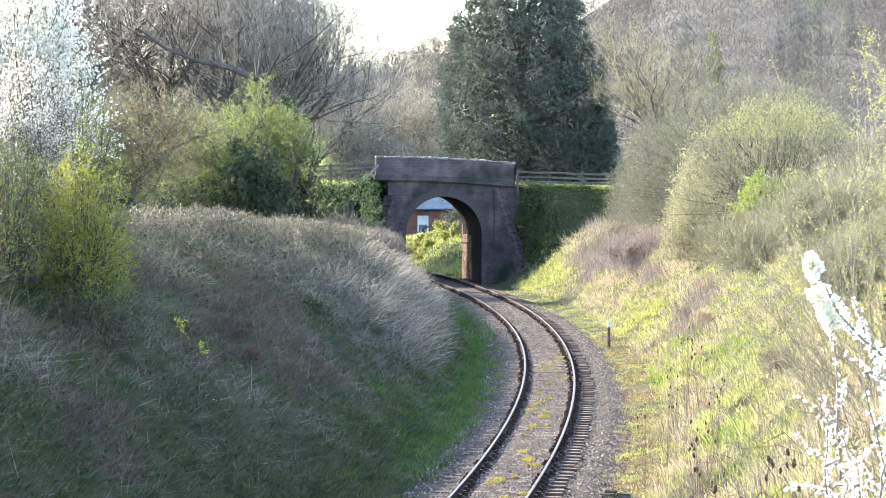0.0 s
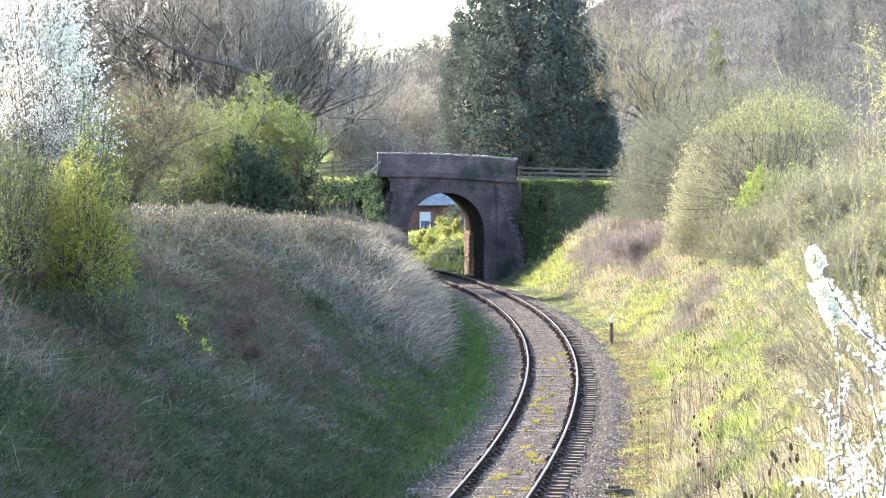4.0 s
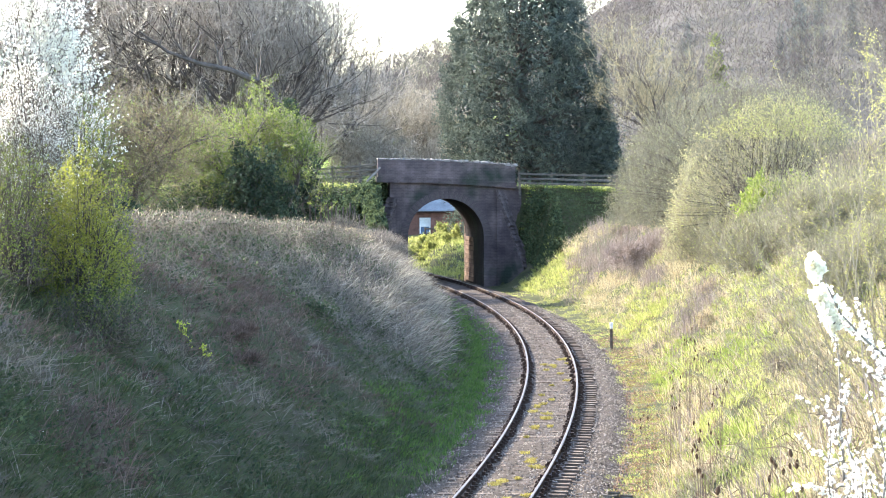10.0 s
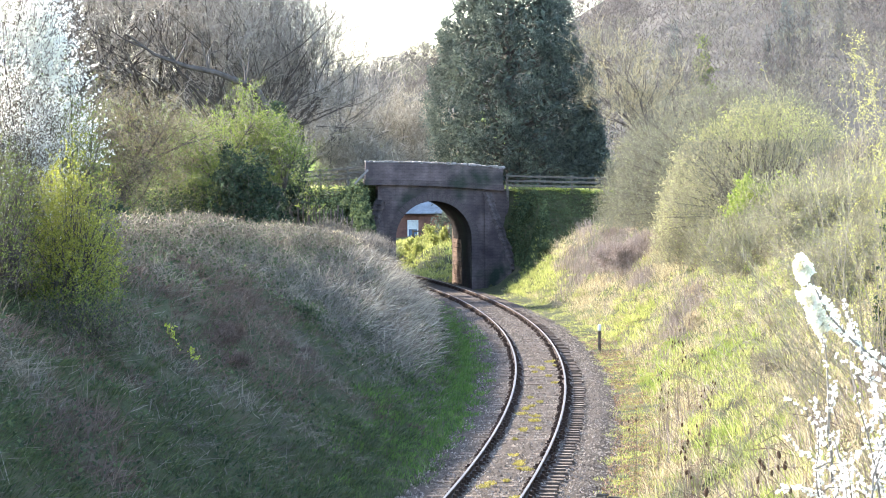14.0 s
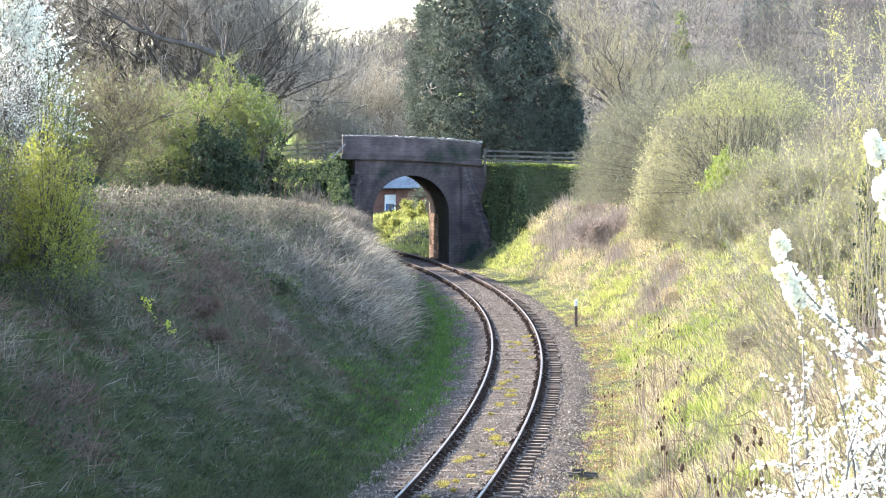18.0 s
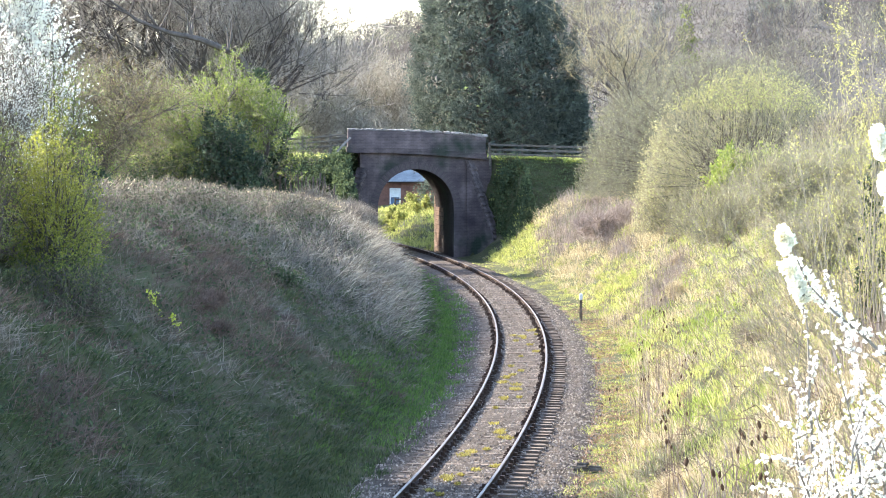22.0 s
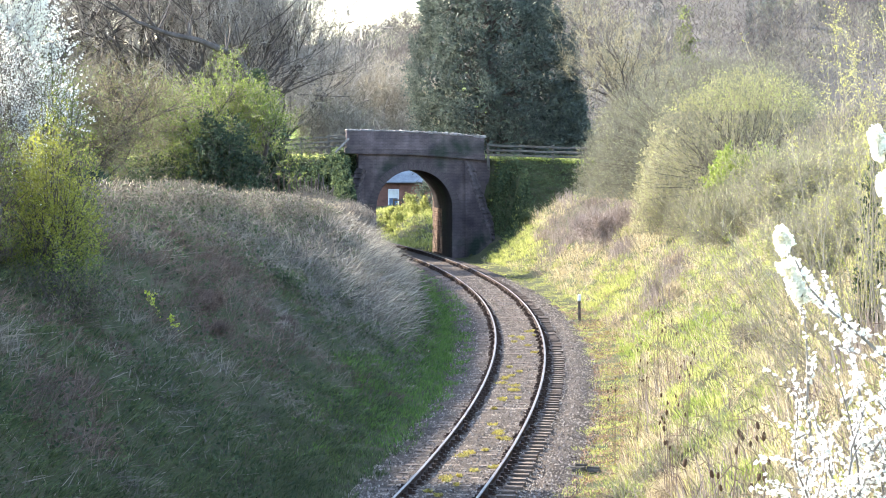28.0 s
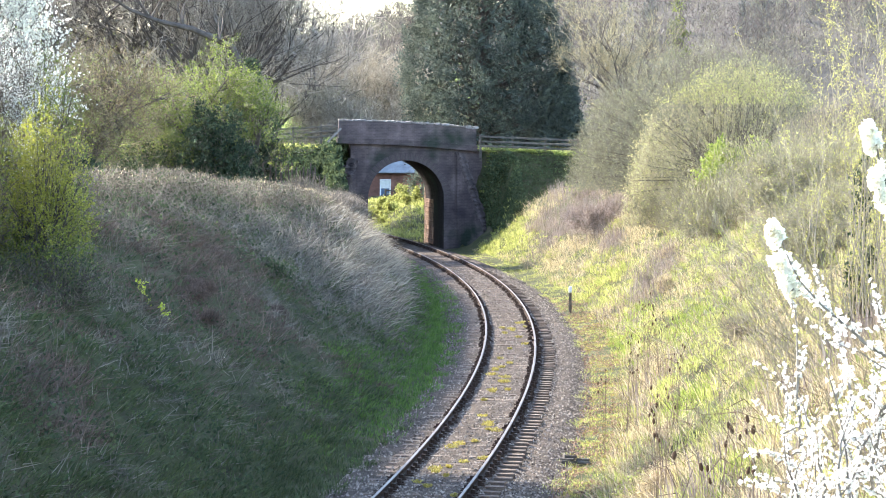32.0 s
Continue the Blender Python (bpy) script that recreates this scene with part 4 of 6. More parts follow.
box(bm, (0, -0.14, 12.7), (0.9, 0.1, 0.1), 0.01)
part("cross_arm", bm, M["dark_bark"], tp)

# dark trunk fallen aslant through the bare crowns, and an ivied stem
lt = thing("leaning_trunk", "dark leaning tree trunk among the bare crowns", "tree", pose(0, 0, 0))
lp = np.array([(-9.6, 171, 4.6), (-10.3, 171, 8.6), (-11.35, 170.6, 10.75), (-13.5, 170, 11.7), (-15.3, 170, 12.1), (-17.0, 170, 12.75), (-18.6, 170, 13.9)])
lr = np.array([0.24, 0.22, 0.2, 0.17, 0.13, 0.09, 0.04])
soup("trunk", pipe(lp, lr, 7), M["dark_bark"], lt)
for k in range(14):
    a = lp[2 + k % 4] * 0.7 + lp[3 + k % 4] * 0.3
    e = unit(rng.normal(size=3) * 0.7 + np.array([-0.3, 0, 1.0]))
    b = a + e * rng.uniform(0.6, 1.2)
    c = b + unit(e + rng.normal(size=3) * 0.35) * rng.uniform(0.5, 1.2)
    soup("limb", pipe(np.array([a, b, c]), np.array([0.06, 0.04, 0.015]), 4), M["dark_bark"], lt)

# ---- woods on the hill ----
n = 900
hy = 262 + 290 * rng.random(n) ** 0.8
hx = hy * rng.uniform(-0.055, 0.20, n)
ok = (hx / hy > 0.02) | (rng.random(n) < 0.6)
hx, hy = hx[ok], hy[ok]
hz = ground_z(hx, hy)
n = len(hx)
hh = rng.uniform(6, 12.5, n) * np.where(hx / hy < 0.015, 0.55, 1.0)
k = 330
zz = 0.05 + 0.95 * rng.random((n, k)) ** 0.6
a = rng.uniform(0, 2 * np.pi, (n, k))
lobe = 1 + 0.3 * np.sin(a * 3 + hx[:, None]) * np.cos(zz * 9 + hy[:, None])
rr = np.sin(np.clip(zz, 0, 1) * np.pi * 0.93) ** 0.6 * 0.34 * rng.random((n, k)) ** 0.4 * lobe
P = np.stack([hx[:, None] + np.cos(a) * rr * hh[:, None], hy[:, None] + np.sin(a) * rr * hh[:, None], hz[:, None] + zz * hh[:, None] * 0.92], -1).reshape(-1, 3)
d = np.stack([np.cos(a) * 0.55, np.sin(a) * 0.55, np.full_like(a, 0.75)], -1).reshape(-1, 3) + rng.normal(size=(n * k, 3)) * 0.45
Q = P + unit(d) * rng.uniform(0.35, 1.0, (n * k, 1))
sort = np.repeat(np.digitize(smooth_noise(hx, hy * 0.5, 11.0, 4) + rng.normal(size=n) * 0.5, (-0.3, 0.35)), k)
for j, (mt, lb) in enumerate((("twig_mauve", "mauve-brown leafless woods on the hazy hillside"), ("twig_far", "grey leafless woods covering the hillside, haze put into their colour"), ("twig_olive", "olive-tan budding woods on the hazy hillside"))):
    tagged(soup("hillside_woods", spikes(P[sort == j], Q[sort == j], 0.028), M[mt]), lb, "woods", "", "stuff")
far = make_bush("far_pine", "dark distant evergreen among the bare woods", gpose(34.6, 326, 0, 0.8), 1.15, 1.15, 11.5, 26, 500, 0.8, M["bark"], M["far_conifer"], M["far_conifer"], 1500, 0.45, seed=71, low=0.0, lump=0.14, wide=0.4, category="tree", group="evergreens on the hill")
for x, y, turn, sc in ((36.2, 334, 70, 0.75), (33.4, 332, 160, 0.6), (38.9, 345, 40, 0.7), (48.0, 338, 20, 0.7), (43.5, 350, 200, 0.6), (24.2, 345, 120, 0.7)):
    copy_thing(far, gpose(x, y, turn, sc))
make_bush("far_larch", "fresh yellow-green tree among the bare woods", gpose(25.9, 326, 0), 1.2, 1.2, 7.6, 20, 500, 0.5, M["bark"], M["twig_tan"], M["spring"], 2600, 0.28, seed=72, low=0.0, size=0.4, wide=0.5, category="tree")

# ---- shrubs above the left bank ----
def make_shoots(name, label, foot, way, fan, ln, r, seed, bark, twig_mat, leaf_mat=None, leaf_n=0, leaf_size=0.03, sides=5, side_len=0.35, seg=7, bend=0.10, droop=0.0, wide=0.6, category="bush", group="", twig_r=0.003):
    """Slender shoots from the given feet (n, 3), each bending its own way, with side twigs and small leaves."""
    g = np.random.default_rng(seed)
    n = len(foot)
    b = thing(name, label, category, pose(*foot.mean(0).tolist()), group)
    p = foot - foot.mean(0)
    d = unit(np.asarray(way, dtype=float) + g.normal(size=(n, 3)) * fan)
    step = (ln * g.uniform(0.6, 1.15, n) / seg)[:, None]
    stems, tp_, tq_ = [], [], []
    for k in range(seg):
        q = p + d * step
        w0, w1 = r * (1 - 0.85 * k / seg), r * (1 - 0.85 * (k + 1) / seg)
        stems.append((p, q, w0, w1))
        tp_.append(p), tq_.append(q)
        if k:
            i = np.repeat(np.arange(n), sides)
            u = g.random((len(i), 1))
            a = p[i] * (1 - u) + q[i] * u
            tp_.append(a)
            tq_.append(a + unit(d[i] * 0.8 + g.normal(size=(len(i), 3)) * 0.55 + np.array([0, 0, 0.2])) * side_len * g.uniform(0.3, 1.2, (len(i), 1)))
        p, d = q, unit(d + g.normal(size=(n, 3)) * bend + np.array([0, 0, -droop]))
    for i in range(n):
        soup("stem", pipe(np.array([a[i] for a, _, _, _ in stems] + [stems[-1][1][i]]), np.array([c for _, _, c, _ in stems] + [stems[-1][3]]), 5 if r > 0.015 else 4), bark, b)
    tp_, tq_ = np.concatenate(tp_), np.concatenate(tq_)
    tagged(soup("brushwood", spikes(tp_[n:], tq_[n:], twig_r), twig_mat, b), kind="stuff")
    if leaf_mat is not None:
        i = g.integers(n, len(tp_), leaf_n)
        u = g.random((leaf_n, 1))
        soup("foliage", leaves(tp_[i] * (1 - u) + tq_[i] * u + g.normal(size=(leaf_n, 3)) * leaf_size * 0.4, leaf_size * g.uniform(0.6, 1.3, leaf_n), rand_dirs(leaf_n, 0.4), wide), leaf_mat, b)
    return b


def feet(n, x, y, rx, ry, seed):
    g = np.random.default_rng(seed)
    px, py = x + g.normal(size=n) * rx, y + g.normal(size=n) * ry
    return on_ground(px, py, -0.05)


def make_leafy(name, label, m, bark, twig_mat, leaf_mat, leaf_n, leaf_size, under=None, **kw):
    """A small tree in leaf: the leaves sit in sprays along its last twigs."""
    limbs, tw, (P, E) = tree_soup(**kw)
    t = thing(name, label, "tree", m)
    soup("trunk", limbs, bark, t)
    tagged(soup("brushwood", tw, twig_mat, t), kind="stuff")
    i, u = rng.integers(0, len(P), leaf_n), rng.random((leaf_n, 1)) * 1.15
    pos = P[i] * (1 - u) + E[i] * u + rng.normal(size=(leaf_n, 3)) * 0.05
    way = unit(unit(E[i] - P[i]) * 0.6 + rng.normal(size=(leaf_n, 3)) * 0.7)
    soup("foliage", leaves(pos, leaf_size * rng.uniform(0.6, 1.3, leaf_n), way, 0.7), leaf_mat, t)
    return t


make_leafy("hawthorn_tree", "spreading hawthorn in fresh yellow-green leaf above the bank", gpose(-11.75, 150, 30), M["dark_bark"], M["twig_brown"], M["spring"], 36000, 0.085, height=8.7, seed=6, trunk_r=0.16, spread=1.0, trunk_frac=0.42, up=0.16, kids=(14, 6, 5, 4), ratio=0.62, twig_r=0.009)
make_leafy("hawthorn_tree", "smaller hawthorn in bright leaf leaning over the fence", gpose(-9.3, 151, 0), M["dark_bark"], M["twig_brown"], M["spring"], 15000, 0.085, height=8.4, seed=16, trunk_r=0.12, spread=0.8, trunk_frac=0.5, up=0.3, kids=(8, 6, 5, 4), ratio=0.6, twig_r=0.009)
make_bush("ivy_bush", "dark ivy-clad hawthorn trunk and thicket", gpose(-10.6, 147.8, 0), 2.4, 1.5, 6.1, 110, 2500, 0.3, M["bark"], M["twig"], M["ivy"], 22000, 0.12, seed=5, low=0.0, wide=0.85, size=0.17)
make_bush("ivy_bush", "ivy-covered tree trunk beside the fence", gpose(-8.75, 157, 0), 0.75, 0.6, 5.6, 18, 1200, 0.3, M["bark"], M["twig"], M["ivy"], 9000, 0.13, seed=6, low=0.0, wide=0.85, size=0.7)
make_bush("ivy_bush", "ivy climbing a bare tree behind the hawthorn", gpose(-10.6, 176.5, 0), 0.6, 0.6, 8.4, 40, 800, 0.4, M["dark_bark"], M["twig_brown"], M["ivy"], 9000, 0.16, seed=66, low=0.2, wide=0.85, size=0.34)
make_leafy("thorn_tree", "tan twiggy thorn tree just coming into leaf", gpose(-15.3, 140, 80), M["dark_bark"], M["thorn_tan"], M["spring"], 7000, 0.055, height=9.7, seed=12, trunk_r=0.12, spread=1.0, trunk_frac=0.45, up=0.14, kids=(14, 6, 6, 5), ratio=0.6, twig_r=0.010)
make_leafy("thorn_tree", "thorn tree with yellow-green leaf on its shoots", gpose(-17.0, 141, 10), M["dark_bark"], M["thorn_tan"], M["spring"], 12000, 0.07, height=7.6, seed=15, trunk_r=0.1, spread=1.0, trunk_frac=0.45, up=0.14, kids=(12, 6, 6, 4), ratio=0.6, twig_r=0.010)
make_bush("thorn_bush", "green undergrowth of elder and nettles behind the hedge", gpose(-14.6, 149, 0), 4.6, 1.5, 3.7, 60, 2500, 0.35, M["bark"], M["twig_brown"], M["bramble"], 8000, 0.11, seed=9, low=0.0, wide=0.85, size=0.3)
make_bush("ivy_bush", "dark ivied stump behind the hedge", gpose(-15.6, 137, 0), 0.4, 0.4, 3.4, 14, 600, 0.3, M["bark"], M["twig"], M["ivy"], 5000, 0.12, seed=67, low=0.0, wide=0.85, size=0.7)
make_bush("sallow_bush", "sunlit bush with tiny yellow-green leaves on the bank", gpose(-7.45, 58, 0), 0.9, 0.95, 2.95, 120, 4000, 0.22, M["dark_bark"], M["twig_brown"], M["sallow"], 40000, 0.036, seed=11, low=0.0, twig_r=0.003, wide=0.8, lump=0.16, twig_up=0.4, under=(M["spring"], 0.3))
# This neighbour's darker twigs and olive leaves carry its shade in their colour.
make_bush("sallow_bush", "shaded bush of dark twigs with small olive leaves", gpose(-8.75, 57.6, 0), 1.0, 1.1, 2.5, 110, 5000, 0.22, M["dark_bark"], M["hedge"], M["spring"], 13000, 0.036, seed=12, low=0.0, twig_r=0.004, wide=0.8, lump=0.13, twig_up=0.5)
make_bush("sallow_bush", "twiggy bush with scattered yellow leaves below the blossom", gpose(-7.75, 61.0, 0), 0.85, 0.9, 3.5, 90, 3200, 0.4, M["dark_bark"], M["thorn_tan"], M["spring"], 7000, 0.045, seed=14, low=0.1, twig_r=0.004, wide=0.8, lump=0.2, twig_up=0.7)
make_bush("thorn_bush", "low dark twiggy growth round the foot of the sallow", gpose(-7.2, 57.2, 0), 1.25, 0.9, 0.95, 60, 3500, 0.25, M["dark_bark"], M["hedge"], M["bramble"], 4000, 0.045, seed=19, low=0.0, twig_r=0.004, wide=0.8, lump=0.2, twig_up=0.5)
BLOSSOM = "blackthorn in blossom"
make_bush("blackthorn_bush", "tall blackthorn covered in white blossom", gpose(-9.5, 63.0, 0), 1.75, 1.4, 6.3, 130, 5200, 0.75, M["dark_bark"], M["bark"], M["petal"], 58000, 0.05, seed=13, twig_r=0.005, wide=0.95, low=0.25, group=BLOSSOM)
make_bush("blackthorn_bush", "blackthorn with blossom thinning to bare twigs", gpose(-8.7, 60.0, 0), 1.0, 1.0, 4.2, 90, 4200, 0.5, M["dark_bark"], M["hedge"], M["petal"], 17000, 0.036, seed=17, twig_r=0.005, wide=0.95, low=0.2, group=BLOSSOM)
# Unseen thicket, added left of the view to shade the bushes beside it.
make_bush("blackthorn_bush", "unseen tall blackthorn thicket added on the bank top for its shade", gpose(-14.2, 62.5, 0), 2.0, 2.0, 4.4, 110, 4000, 0.8, M["dark_bark"], M["bark"], M["petal"], 9000, 0.06, seed=18, twig_r=0.012, wide=0.95, low=0.1, group=BLOSSOM)
for bx_, by_, sd in ((-6.18, 64.0, 41), (-6.0, 63.6, 42), (-5.62, 63.4, 43)):
    make_bush("hawthorn_seedling", "hawthorn seedling with bright new leaves on the shaded bank", gpose(bx_, by_), 0.12, 0.12, 0.5, 6, 24, 0.10, M["bark"], M["bark"], M["seedling"], 80, 0.06, seed=sd, top_only=0.6, stem_r=0.006, group="seedlings", wide=0.8)

# ---- shrubs on the right bank ----
WIL = "willow scrub on the bank"
make_bush("willow_bush", "rounded grey-olive willow scrub in bud", gpose(12.2, 132, 0), 6.2, 4.0, 6.3, 220, 52000, 0.24, M["dark_bark"], M["twig_olive"], M["willow"], 22000, 0.05, seed=21, group=WIL, low=0.0, twig_r=0.009, wide=0.4, lump=0.045, twig_up=0.5, stem_r=0.03)
make_bush("willow_bush", "rounded willow scrub with a yellow-green top", gpose(11.7, 117, 0), 4.2, 2.8, 5.0, 200, 36000, 0.2, M["dark_bark"], M["twig_tan"], M["catkin"], 48000, 0.052, seed=22, group=WIL, low=0.0, twig_r=0.007, wide=0.45, lump=0.05, twig_up=0.5, top_only=0.72, stem_r=0.025)
make_bush("willow_bush", "pale cream catkin-covered willow", gpose(8.9, 123.5, 0), 1.05, 0.9, 4.3, 70, 3500, 0.3, M["dark_bark"], M["twig_tan"], M["cream"], 11000, 0.06, seed=23, group=WIL, low=0.0, wide=0.5, lump=0.12, twig_up=0.7)
make_bush("willow_bush", "grey-tan willow scrub beside the road fence", gpose(9.3, 147, 0), 2.7, 2.4, 4.9, 120, 18000, 0.28, M["dark_bark"], M["twig_olive"], M["willow"], 12000, 0.055, seed=24, group=WIL, low=0.0, twig_r=0.010, wide=0.4, lump=0.07, twig_up=0.5)
make_bush("willow_bush", "grey twiggy willow scrub on the bank top", gpose(14.8, 106, 0), 3.2, 2.6, 2.9, 160, 18000, 0.45, M["dark_bark"], M["dull"], M["willow"], 7000, 0.06, seed=25, group=WIL, low=0.0, twig_r=0.008, wide=0.4, lump=0.08, twig_up=0.8)
make_leafy("elder_bush", "bright green elder bush in new leaf", gpose(10.55, 109, 0), M["bark"], M["twig_tan"], M["elder"], 5200, 0.10, height=3.3, seed=26, trunk_r=0.05, spread=0.9, trunk_frac=0.4, up=0.2, kids=(10, 5, 4), ratio=0.6, twig_r=0.006)
for x, y, rx, h, sd in ((9.2, 117, 1.6, 2.2, 81), (11.4, 102, 2.2, 2.2, 82), (9.6, 109, 1.5, 1.8, 83), (9.6, 100, 1.5, 1.6, 84), (12.4, 95, 2.2, 2.1, 85)):
    make_bush("scrub_bush", "grey twiggy scrub dotted with yellow-green buds", gpose(x, y), rx, rx * 0.8, h, 60, 7000, 0.4, M["bark"], M["twig_tan"], M["catkin"], 2600, 0.05, seed=sd, low=0.0, twig_r=0.007, lump=0.14, twig_up=0.7, group=WIL)
make_bush("thorn_bush", "grey-brown leafless thorn scrub on the bank", gpose(7.6, 133, 0), 2.6, 2.6, 1.3, 60, 7000, 0.4, M["bark"], M["bluebell"], None, seed=27, low=0.0, twig_r=0.010, size=0.3)
make_bush("thorn_bush", "pale leafless scrub on the sunny bank", gpose(10.6, 84, 0), 3.0, 2.0, 2.2, 60, 26000, 0.26, M["bark"], M["twig_tan"], M["lime"], 5000, 0.045, seed=28, low=0.0, twig_r=0.006, size=0.26)
make_bush("thorn_bush", "pale leafless scrub on the sunny bank", gpose(8.8, 66, 0), 2.2, 1.8, 1.8, 50, 20000, 0.24, M["bark"], M["twig_tan"], M["lime"], 4000, 0.04, seed=29, low=0.0, twig_r=0.0045, size=0.28)


# ---- mounds of bramble and tangled growth ----
def mounds(label, spots, rx, h, twig_mat, leaf_mat, leaf_n, leaf_size, twigs, seed, group):
    first = None
    for k, (x, y) in enumerate(spots):
        m = gpose(x, y, k * 77, 0.7 + 0.6 * ((k * 37) % 10) / 10, 0.12)
        if first is None:
            first = make_bush("bramble_mound", label, m, rx, rx * 0.85, h, 20, twigs, 0.28, M["bark"], twig_mat, leaf_mat, leaf_n, leaf_size, seed=seed, low=0.0, twig_r=0.006, size=0.34, wide=0.7, group=group, stem_r=0.008)
        else:
            copy_thing(first, m)


def spots_of(n, y0, y1, s0, s1, seed):
    g = random.Random(seed)
    out = []
    for _ in range(n):
        p = along(y0 + (y1 - y0) * g.random() ** 1.3, g.uniform(s0, s1), 0.0)
        out.append((float(p[0]), float(p[1])))
    return out


mounds("mound of sunlit yellow-green weeds on the bank", spots_of(10, 48, 150, 3.9, 8.5, 1), 0.75, 0.7, M["straw"], M["lime"], 900, 0.075, 500, 61, "mounds on the sunny bank")
mounds("mound of pale dead grass and stems on the bank", spots_of(8, 45, 150, 4.2, 9.5, 2), 0.8, 0.75, M["straw"], M["straw"], 900, 0.06, 2000, 62, "mounds on the sunny bank")
mounds("mound of grey-brown bramble stems on the bank", spots_of(6, 50, 150, 4.6, 10, 3), 0.8, 0.8, M["dull"], M["lime"], 700, 0.04, 2200, 63, "mounds on the sunny bank")
mounds("mound of russet dead growth on the shaded bank", spots_of(4, 66, 76, -6.8, -5.2, 4), 0.9, 0.35, M["russet"], M["russet"], 700, 0.05, 2400, 64, "mounds on the shaded bank")
mounds("mound of dark bramble leaves on the shaded bank", spots_of(9, 46, 120, -9.0, -3.8, 5), 0.85, 0.6, M["dull"], M["bramble"], 1000, 0.09, 400, 65, "mounds on the shaded bank")

# ---- ground cover ----
def strip(n, y0, y1, s0, s1, near=1.6):
    y = y0 + (y1 - y0) * rng.random(n) ** near
    s = rng.uniform(s0, s1, n)
    p = along(y, s, 0.0)
    p[:, 2] = np.where(np.abs(s) < 2.7, np.maximum(ground_z(p[:, 0], p[:, 1]), bed_z(s)), ground_z(p[:, 0], p[:, 1])) - 0.02
    return p, s


def patchy(p, scale, seed, thr=0.0, soft=0.35):
    v = smooth_noise(p[:, 0], p[:, 1], scale, seed) + rng.normal(size=len(p)) * soft
    return v > thr


def cover(name, label, vf, mat):
    ob = soup(name, vf, mat)
    return tagged(ob, label, "undergrowth", "", "stuff")


def lean_of(n, x, y, spread):
    return np.c_[rng.normal(size=n) * spread + x, rng.normal(size=n) * spread + y, np.zeros(n)]


# left bank: shaded scrub in broad patches
def near_to(p, spots):
    """Largest closeness (0..1) of each place to the patch centres (x, y, rx, ry)."""
    v = np.zeros(len(p))
    for cx, cy, rx, ry in spots:
        v = np.maximum(v, np.exp(-((p[:, 0] - cx) / rx) ** 2 - ((p[:, 1] - cy) / ry) ** 2))
    return v


def growth_of(p, s):
    """0 dead grey-brown, 1 russet, 2 green grass and nettles, 3 pale mat."""
    x, y = p[:, 0], p[:, 1]
    v = np.stack([
        smooth_noise(x, y, 1.9, 2) * 0.7 + np.where(y > 80, 0.35, -0.1) - 0.1,
        smooth_noise(x, y, 2.3, 5) * 0.5 - 0.25 + 1.2 * near_to(p, ((-5.2, 71, 1.1, 7), (-4.5, 71, 0.8, 5), (-6.3, 51, 0.7, 3))),
        smooth_noise(x, y, 1.5, 8) * 0.6 - 0.02 + np.interp(y, [48, 60, 80], [0.22, 0.12, -0.25]) + 0.16 * np.clip(s + 6.0, -2, 3),
        smooth_noise(x, y, 1.4, 17) * 0.7 - 0.35 + 0.9 * near_to(p, ((-3.7, 64.5, 0.9, 3.0), (-4.2, 58.5, 0.9, 2.0), (-4.9, 50.5, 0.5, 2.0)))])
    return np.argmax(v + rng.normal(size=v.shape) * 0.12, 0)


p, s = strip(80000, 40, 150, -12.5, -3.2)
g = growth_of(p, s)
q = p + rand_dirs(len(p), 0.35) * rng.uniform(0.2, 0.8, (len(p), 1)) * np.interp(-s, [3, 5], [0.5, 1.0])[:, None]
q[:, 2] = np.maximum(q[:, 2], p[:, 2] + 0.05)
keep = rng.random(len(p)) < np.choose(g, [1.0, 1.0, 0.2, 0.25])
for nm, lb, sel, mt in (("dead_stems", "tangle of dull grey-brown dead stems on the shaded bank", (g == 0) & keep, "dull"), ("russet_stems", "russet dead bracken and stems on the shaded bank", (g == 1) & keep, "russet"), ("loose_stems", "grey dead stems lying over the shaded grass", (g >= 2) & keep, "dull")):
    cover(nm, lb, spikes(p[sel], q[sel], 0.0075), M[mt])
p, s = strip(11500, 40, 150, -12.5, -2.8)
g = growth_of(p, s)
cover("dead_grass", "matted grey-brown dead grass hanging down the shaded bank", tufts_of(p[g == 0], 12, 0.3, 0.24, 0.017, 0.46, (0.05, -0.05)), M["dull"])
cover("dead_bracken", "low russet bracken litter on the shaded bank", tufts_of(p[g == 1], 18, 0.26, 0.2, 0.018, 0.3, (0.06, -0.03)), M["russet"])
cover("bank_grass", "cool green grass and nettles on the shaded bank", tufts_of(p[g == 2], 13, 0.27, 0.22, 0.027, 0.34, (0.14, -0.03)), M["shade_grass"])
cover("pale_tussocks", "pale bleached grass lying in mats on the shaded bank", tufts_of(p[g == 3], 22, 0.26, 0.14, 0.014, 0.5, (0.2, -0.08)), M["dull"])
p, s = strip(52000, 40, 150, -11.0, -2.9)
p = p[patchy(p, 2.6, 7, 0.1, 0.2)]
n = len(p)
p[:, 2] += rng.uniform(0.03, 0.4, n)
cover("bramble_leaves", "low bramble and nettle leaves on the shaded bank", leaves(p, rng.uniform(0.05, 0.11, n), rand_dirs(n, 0.4), 0.75), M["bramble"])
p, s = strip(6500, 42, 160, -4.5, -1.6, 1.2)
p = p[((s < -2.1) & (s > -4.0 + smooth_noise(p[:, 0], p[:, 1], 2.2, 3) * 0.5)) | ((s >= -2.1) & patchy(p, 0.8, 61, 0.1))]
# near tufts take the shade-toned green, the rest the brighter lush one
near = p[:, 1] + rng.normal(size=len(p)) * 4 < 68
